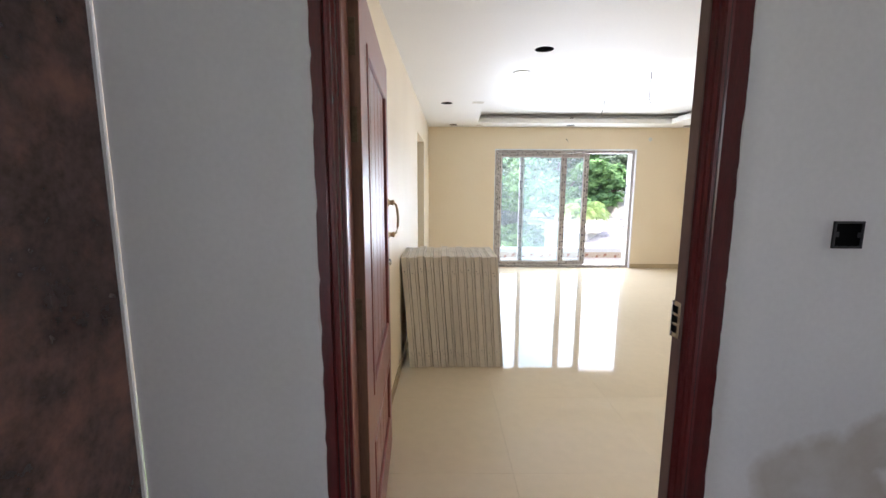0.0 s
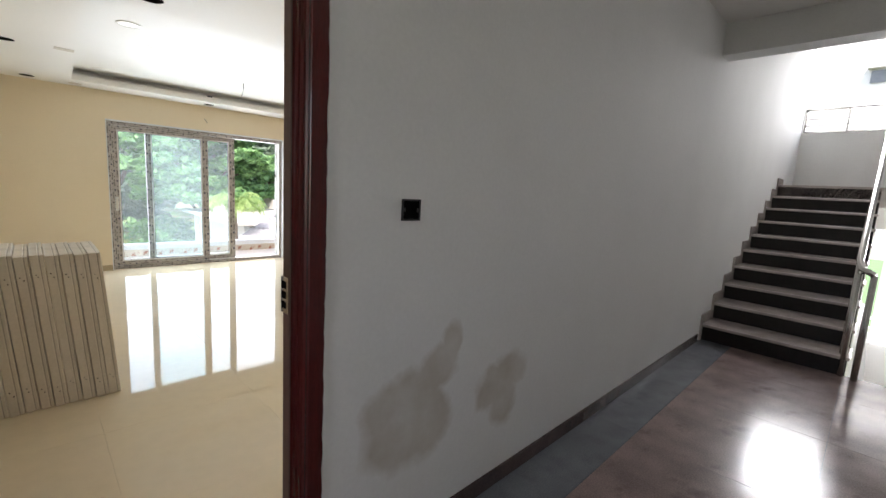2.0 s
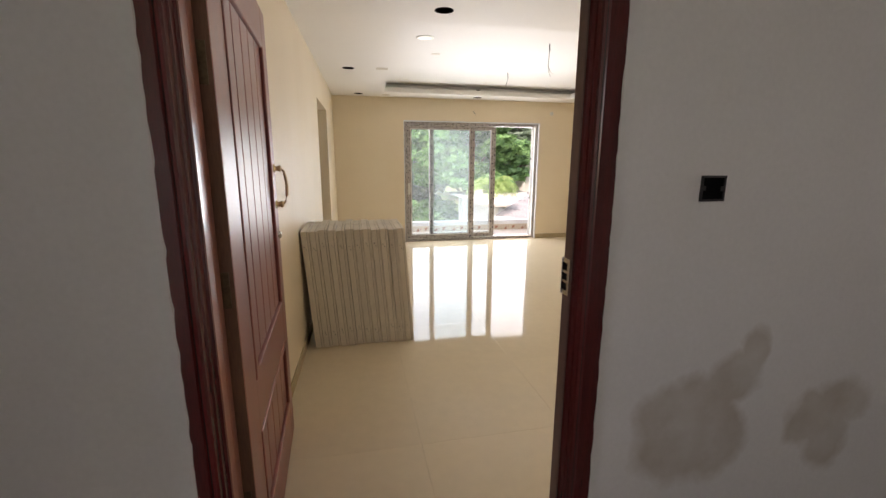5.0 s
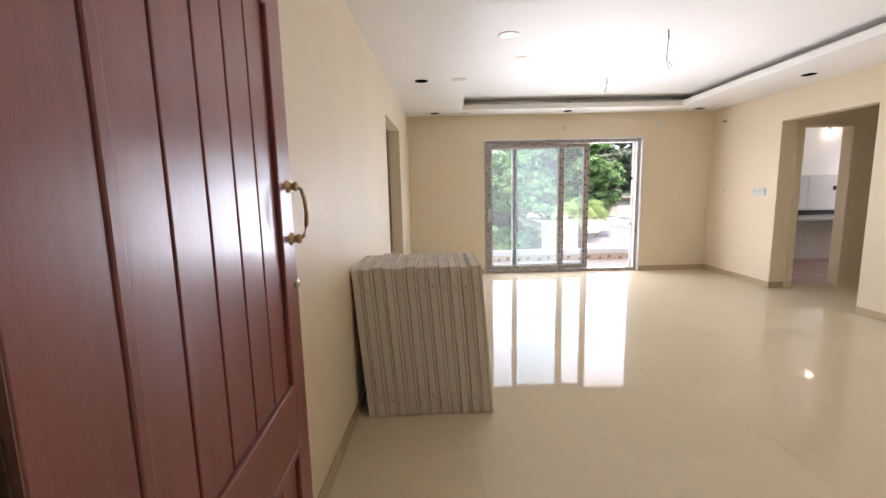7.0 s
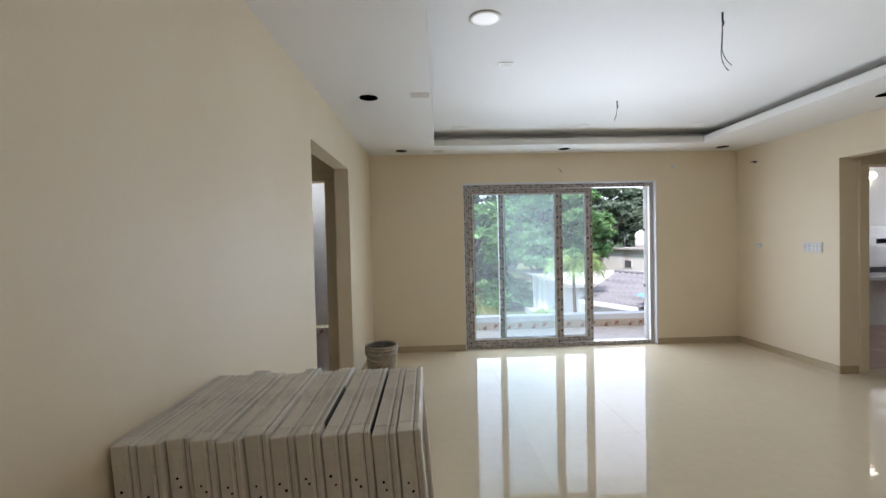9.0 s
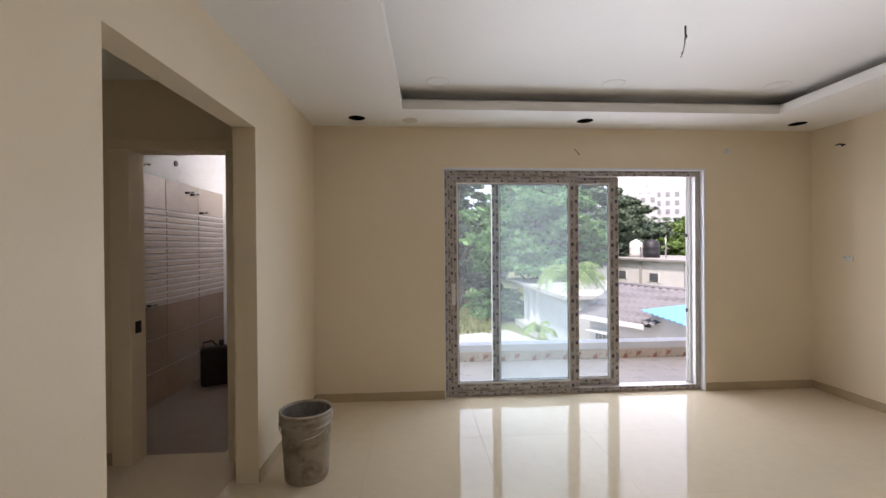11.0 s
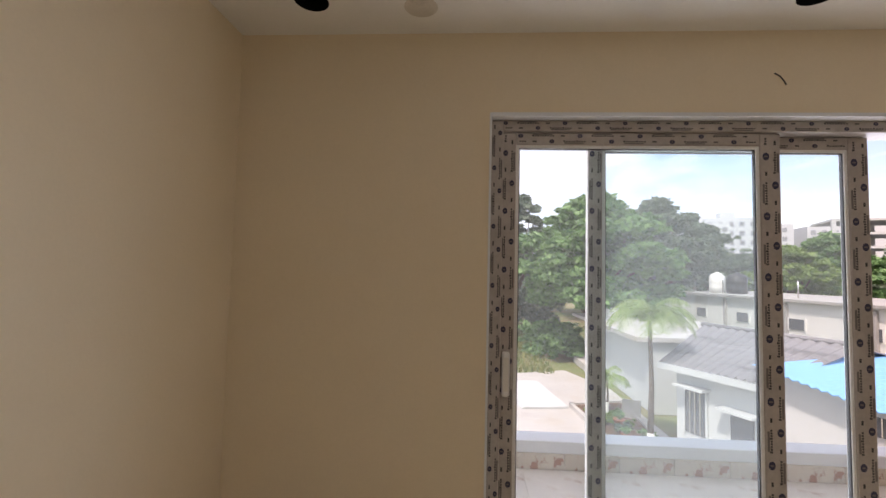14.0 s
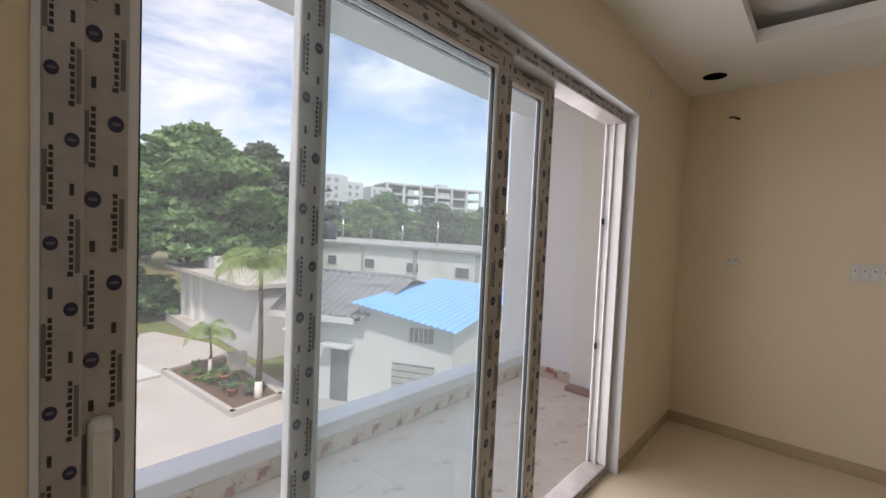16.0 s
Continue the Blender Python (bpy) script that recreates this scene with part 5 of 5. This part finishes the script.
part("kerb", bm, M_CONC, bed)
bm = bmesh.new()
lo = [bm.verts.new((x, y, GZ + 0.05)) for x, y in BQ]
hi = [bm.verts.new((x, y, GZ + 0.10)) for x, y in BQ]
bm.faces.new(lo), bm.faces.new(hi)
for i in range(4):
    bm.faces.new((lo[i], lo[(i + 1) % 4], hi[(i + 1) % 4], hi[i]))
part("soil", bm, M_BEDSOIL, bed)
blobs = [(6.3 + r0.uniform(-0.6, 0.5), 21.4 + r0.uniform(-1.2, 0.9), GZ + 0.2, 0.17) for _ in range(11)]
ob = new("bed_plants", foliage("bed_plants", blobs, 900, 0.08, M_LEAFY, 31))
ob.parent = bed
for k, (x, y, s, m) in enumerate(((6.1, 19.4, 0.26, M_LEAFD), (6.7, 19.1, 0.2, M_LEAF), (5.9, 20.2, 0.2, M_LEAFY), (6.4, 18.7, 0.16, M_LEAFD))):
    t = thing("shrub", "small leafy shrub in the garden bed", "shrub", (x, y, GZ + 0.1), group="bed shrubs")
    ob = new("leaves", foliage("leaves", [(0, 0, s, s), (s * 0.4, 0, s * 0.7, s * 0.7), (-s * 0.4, 0.1, s * 0.7, s * 0.7)], 420, 0.07, m, 40 + k))
    ob.parent = t
    part("stem", tube(bmesh.new(), [(0, 0, -0.02), (0, 0, s * 0.7)], [0.02, 0.01], 6), M_BARK, t)


M_TERRA = material("dusty_terracotta", (0.36, 0.15, 0.09), 0.8, vary=0.15, scale=12)
for x, y, q in ((6.2, 20.05, 0.17), (6.0, 18.95, 0.13)):
    t = thing("flower_pot", "terracotta flower pot with a small plant in the garden bed", "flower pot", (x, y, GZ + 0.10), group="garden pots")
    part("pot", lathe(bmesh.new(), [(0.0, 0.0), (q * 0.65, 0.0), (q * 0.95, q * 1.35), (q * 1.08, q * 1.36), (q * 1.08, q * 1.6), (q * 0.9, q * 1.6), (q * 0.85, q * 1.3), (0.0, q * 1.3)], 20), M_TERRA, t)
    ob = new("plant", foliage("plant", [(0, 0, q * 2.1, q * 1.1)], 160, 0.06, M_LEAF, 60, 0.0, 0.9))
    ob.parent = t
t = thing("stone_slab", "grey stone slab standing in the garden bed", "slab", (6.95, 21.0, GZ + 0.08), -20)
bm = boxed(-0.3, 0.3, -0.03, 0.03, 0, 0.62, 0.008)
bmesh.ops.transform(bm, matrix=pose(0, 0, 0, -12, 0, 0), verts=bm.verts)
part("slab_body", bm, M_GREYF, t)
t = thing("sheet_stack", "pale metal sheets lying on the yard", "sheets", (3.9, 23.9, GZ), 8)
for k in range(3):
    part("sheet", boxed(-0.85 + 0.05 * k, 0.85 + 0.03 * k, -2.0, 2.0 - 0.12 * k, 0.004 + 0.03 * k, 0.028 + 0.03 * k, 0.004, 1), M_HWALL, t)


# ---- outside: houses ----
def corrugated(bm, a, b, c, d, waves, amp):
    """A corrugated sheet over the quad a b c d; the ridges run from a-b to d-c."""
    n = waves * 4
    top, low = [], []
    nrm = (b - a).cross(d - a).normalized()
    for i in range(n + 1):
        k = i / n
        off = nrm * amp * math.sin(2 * math.pi * waves * k)
        top.append(bm.verts.new(a.lerp(b, k) + off))
        low.append(bm.verts.new(d.lerp(c, k) + off))
    for i in range(n):
        bm.faces.new((top[i], top[i + 1], low[i + 1], low[i]))
    ext = bmesh.ops.extrude_face_region(bm, geom=bm.faces[:])
    bmesh.ops.translate(bm, vec=-nrm * 0.02, verts=[v for v in ext["geom"] if isinstance(v, bmesh.types.BMVert)])
    return bm


def house_window(parent, s, z0, w, h, bars=True):
    """A window on the house front (the front runs along local x at y=0)."""
    p = part("window", boxed(s, s + w, -0.03, 0.02, z0, z0 + h, 0.005), M_DARKW, parent)
    part("window_frame", boxed(s - 0.05, s, -0.05, 0.0, z0 - 0.05, z0 + h + 0.05), M_HWALL, p)
    part("window_frame", boxed(s + w, s + w + 0.05, -0.05, 0.0, z0 - 0.05, z0 + h + 0.05), M_HWALL, p)
    part("sun_shade", boxed(s - 0.12, s + w + 0.12, -0.35, 0.0, z0 + h + 0.06, z0 + h + 0.12), M_HWALL, p)
    if bars:
        for i in range(1, 4):
            part("bar", boxed(s + w * i / 4 - 0.012, s + w * i / 4 + 0.012, -0.05, -0.03, z0, z0 + h), M_STEEL, p)


TURN = -63.2   # the house front runs away from the yard
house = thing("sheet_roof_house", "low white house with grey and blue sheet roofs", "house", (6.9, 17.75, GZ), TURN)
part("wall", boxed(0, 2.2, 0, 6.4, 0, 2.5), M_HWALL, house)
bm = bmesh.new()
lo = [bm.verts.new(p) for p in ((2.2, 0, 0), (4.7, 0, 0), (5.6, 6.3, 0), (2.2, 6.3, 0))]
hi = [bm.verts.new(p) for p in ((2.2, 0, 2.92), (4.7, 0, 2.46), (5.6, 6.3, 2.68), (2.2, 6.3, 2.9))]
bm.faces.new(lo), bm.faces.new(hi)
for i in range(4):
    bm.faces.new((lo[i], lo[(i + 1) % 4], hi[(i + 1) % 4], hi[i]))
part("wall", bm, M_HWALL, house)
part("plinth", boxed(-0.02, 4.72, -0.06, 0.1, 0, 0.35), M_CONC, house)
part("roof", corrugated(bmesh.new(), Vector((-0.3, -0.35, 2.62)), Vector((2.5, -0.35, 2.68)), Vector((2.5, 3.4, 3.30)), Vector((-1.6, 3.4, 3.36)), 14, 0.03), M_SHEET, house, "weathered grey corrugated sheets")
part("roof", corrugated(bmesh.new(), Vector((2.5, 6.7, 2.62)), Vector((-0.3, 6.7, 2.62)), Vector((-1.6, 3.4, 3.33)), Vector((2.5, 3.4, 3.27)), 14, 0.03), M_SHEET, house)
part("ridge_cap", tube(bmesh.new(), [(-1.65, 3.4, 3.38), (2.5, 3.4, 3.33)], 0.07, 8), M_SHEET, house)
part("blue_roof", corrugated(bmesh.new(), Vector((2.1, -0.35, 3.05)), Vector((4.85, -0.35, 2.54)), Vector((5.9, 6.9, 2.78)), Vector((2.3, 6.6, 3.0)), 17, 0.022), M_BLUE, house, "bright blue corrugated metal sheet")
part("fascia", boxed(-0.3, 2.2, -0.37, -0.33, 2.48, 2.64), M_HWALL, house)
house_window(house, 0.26, 0.95, 0.55, 1.1)
dr = part("door", boxed(1.42, 1.92, -0.03, 0.02, 0.36, 1.76), M_DARKW, house)
part("door_frame", boxed(1.36, 1.42, -0.05, 0.0, 0.36, 1.82), M_HWALL, dr)
part("sun_shade", boxed(1.25, 2.08, -0.35, 0.0, 1.82, 1.88), M_HWALL, dr)
gd = part("garage_shutter", boxed(3.15, 4.25, -0.03, 0.02, 0.05, 1.55), M_DARKW, house)
for k in range(9):
    part("shutter_slat", boxed(3.15, 4.25, -0.045, -0.03, 0.10 + k * 0.16, 0.23 + k * 0.16, 0.006, 1), M_GREYF, gd)
vt = part("vent_window", boxed(3.58, 4.2, -0.03, 0.02, 2.13, 2.48), M_DARKW, house)
for k in range(1, 5):
    part("bar", boxed(3.58 + k * 0.124 - 0.01, 3.58 + k * 0.124 + 0.01, -0.045, -0.03, 2.13, 2.48), M_STEEL, vt)

gate = thing("flat_roof_building", "long white flat-roofed building beside the yard", "building", (7.75, 18.6, GZ))
part("wall", boxed(0.25, 5.0, 3.2, 11.8, 0, 2.6), M_HWALL, gate)
part("roof_slab", boxed(-0.38, 5.2, 3.0, 12.3, 2.6, 2.76), M_CONC, gate)
for y in (8.6, 9.9, 11.2):
    part("pilaster", boxed(0.12, 0.26, y, y + 0.25, 0, 2.6), M_HOLD, gate)
part("plinth", boxed(-0.35, 0.26, 7.5, 12.0, 0, 0.35), M_CONC, gate)
part("roof_box", boxed(0.6, 1.2, 9.2, 9.8, 2.76, 3.3), M_HOLD, gate)

old = thing("old_white_block", "long weathered white building with small high windows", "building", (14.8, 40.5, GZ), -81.7)
part("wall", boxed(0, 26, 0, 8, 0, 3.9), M_HOLD, old)
part("roof", boxed(-0.2, 26.2, -0.25, 8.2, 3.9, 4.02), M_GREYF, old)
for k in range(6):
    s = 7.0 + k * 3.2
    w = part("window", boxed(s, s + 0.8, -0.04, 0.05, 2.6, 3.1), M_DARKW, old)
    part("window_frame", boxed(s - 0.06, s, -0.06, 0.0, 2.54, 3.16), M_HOLD, w)
    part("window_frame", boxed(s + 0.8, s + 0.86, -0.06, 0.0, 2.54, 3.16), M_HOLD, w)
    low = part("window", boxed(s + 1.3, s + 2.2, -0.04, 0.05, 1.0, 1.9), M_DARKW, old)
    part("sun_shade", boxed(s + 1.1, s + 2.4, -0.45, 0.0, 1.96, 2.04), M_HOLD, low)
for k in range(5):
    s = 9.3 + k * 3.9
    part("drain_pipe", boxed(s, s + 0.16, -0.12, 0.0, 1.4, 3.8), M_GREYF, old)
for x, y, m, r in ((18.0, 33.2, M_TANKB, 0.55), (17.5, 34.4, M_LIME, 0.45)):
    t = thing("water_tank", "black plastic rooftop water tank" if m is M_TANKB else "white rooftop water tank", "water tank", (x, y, GZ + 4.0))
    part("tank_shell", lathe(bmesh.new(), [(0, 0), (r, 0), (r, 0.3), (r * 1.03, 0.34), (r, 0.38), (r, 0.7), (r * 1.03, 0.74), (r, 0.78), (r, 1.05), (r * 0.6, 1.25), (r * 0.3, 1.27), (r * 0.3, 1.34), (0, 1.36)], 24), m, t)
for k in range(6):
    t = thing("roof_pipe", "thin steel pipe standing on the old roof", "pipe", (17.2 + k * 0.35, 36.5 - k * 2.6, GZ + 4.0), group="roof pipes")
    part("pipe", tube(bmesh.new(), [(0, 0, 0), (0, 0, 0.9 + 0.3 * (k % 3))], 0.035, 8), M_STEEL, t)

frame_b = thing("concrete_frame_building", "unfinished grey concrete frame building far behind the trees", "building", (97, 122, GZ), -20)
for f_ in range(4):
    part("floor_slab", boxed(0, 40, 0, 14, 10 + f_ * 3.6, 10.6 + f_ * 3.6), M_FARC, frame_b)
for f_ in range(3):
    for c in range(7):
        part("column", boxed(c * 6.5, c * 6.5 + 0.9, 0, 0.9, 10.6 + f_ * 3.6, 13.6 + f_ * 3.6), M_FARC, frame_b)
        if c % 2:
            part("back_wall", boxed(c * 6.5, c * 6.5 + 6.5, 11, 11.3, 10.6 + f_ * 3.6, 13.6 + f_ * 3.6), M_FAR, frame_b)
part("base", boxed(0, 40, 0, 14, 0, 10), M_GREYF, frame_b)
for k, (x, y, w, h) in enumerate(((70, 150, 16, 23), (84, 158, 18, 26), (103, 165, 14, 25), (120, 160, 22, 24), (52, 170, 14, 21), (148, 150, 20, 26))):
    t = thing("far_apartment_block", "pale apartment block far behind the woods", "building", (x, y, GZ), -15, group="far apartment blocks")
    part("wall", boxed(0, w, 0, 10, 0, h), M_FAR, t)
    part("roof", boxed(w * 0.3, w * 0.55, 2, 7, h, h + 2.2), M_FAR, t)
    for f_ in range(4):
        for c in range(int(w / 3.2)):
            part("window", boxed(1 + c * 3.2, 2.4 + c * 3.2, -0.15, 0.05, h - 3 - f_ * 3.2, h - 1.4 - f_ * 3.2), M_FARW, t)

# beyond the stair openings
ob = thing("neighbour_house", "white neighbouring house with small windows", "house", (26, -4, GZ))
part("wall", boxed(0, 8, -2, 14, 0, 14.5), M_HWALL, ob)
for y, z in ((4.65, 10.3), (4.0, 7.6), (8.5, 10.2), (2.0, 10.2)):
    w = part("window", boxed(-0.05, 0.05, y, y + 0.62, z, z + 0.5), M_DARKW, ob)
    part("sun_shade", boxed(-0.35, 0.0, y - 0.12, y + 0.74, z + 0.56, z + 0.63), M_HWALL, w)
fence = thing("site_fence", "pale sheet fence with green painted posts", "fence", (13.6, 0, GZ))
part("sheet", boxed(0, 0.05, -6, 5, 0, 3.95), M_CLOTHW, fence)
for y in (-4.8, -3.56, -2.32, -1.08, 0.16, 1.40):
    part("post", boxed(-0.06, 0, y - 0.14, y + 0.14, 0, 3.96), M_GREENP, fence)
ob = thing("white_neighbour_wall", "white wall behind the green site fence", "wall", (17.5, 0, GZ))
part("wall", boxed(0, 0.3, -9, 9, 0, 7.5), M_HWALL, ob)


# ---- tiles, last ----
def tiled(parent, me, xs, ys, z, w, h):
    for i in range(xs[1]):
        for j in range(ys[1]):
            piece("tile", me, parent, pose(xs[0] + i * w, ys[0] + j * h, z))


fl = bpy.data.objects["floor_living"]
me = mesh_of("tile", boxed(0.0004, 0.7996, 0.0004, 0.7996, -0.006, 0.0), M_TILE)
tiled(fl, me, (-0.055, 6), (1.45, 8), 0.0, 0.8, 0.8)
me = mesh_of("tile", boxed(0.0004, 0.1996, 0.0004, 0.7996, -0.006, 0.0), M_TILE)
tiled(fl, me, (4.745, 1), (1.45, 8), 0.0, 0.2, 0.8)
fb = bpy.data.objects["floor_balcony"]
me = mesh_of("tile", boxed(0.0006, 0.3994, 0.0006, 0.3994, -0.008, 0.004, 0.0005, 1), M_BALT)
tiled(fb, me, (0.08, 13), (8.05, 3), -0.05, 0.4, 0.4)
bp = bpy.data.objects["balcony_parapet"]
me = mesh_of("skirting_tile", boxed(0.0015, 0.3985, -0.012, 0.0, 0, 0.118, 0.002, 1), M_BALS)
for i in range(17):
    piece("skirting_tile", me, bp, pose(-1.6 + i * 0.4, 9.27, -0.05))
wb = bpy.data.objects["wall_balcony_right"]
me = mesh_of("skirting_tile", boxed(-0.012, 0, 0.0015, 0.3985, 0, 0.118, 0.002, 1), M_BALS)
for i in range(3):
    piece("skirting_tile", me, wb, pose(5.2, 8.05 + i * 0.4, -0.05))
fh = bpy.data.objects["floor_hall"]
me = mesh_of("granite_slab", boxed(0.001, 0.919, 0.001, 0.8415, -0.012, 0.0), M_GRAN)
tiled(fh, me, (-0.55, 6), (-0.58, 2), 0.0, 0.92, 0.8425)
me = mesh_of("granite_slab", boxed(0.001, 0.669, 0.001, 0.8415, -0.012, 0.0), M_GRAN)
tiled(fh, me, (4.97, 1), (-0.58, 2), 0.0, 0.67, 0.8425)
me = mesh_of("border_slab", boxed(0.001, 1.2325, 0.001, 0.285, -0.012, 0.0), M_GRAND)
for i in range(5):
    piece("border_slab", me, fh, pose(-0.53 + i * 1.234, 1.107, 0))
    piece("border_slab", me, fh, pose(-0.53 + i * 1.234, YR, 0))
me = mesh_of("skirting_slab", boxed(0.001, 1.084, -0.014, 0, 0.001, 0.085, 0.003, 1), M_SKB)
sk1 = thing("hall_baseboard", "brown granite skirting along the stair hall walls", "skirting", kind="structure")
for i in range(4):
    piece("skirting_slab", me, sk1, pose(1.155 + i * 1.085, 1.397, 0))
me = mesh_of("skirting_slab", boxed(0.001, 1.219, 0, 0.014, 0.001, 0.085, 0.003, 1), M_SKB)
for i in range(5):
    piece("skirting_slab", me, sk1, pose(-0.53 + i * 1.22, YR, 0))
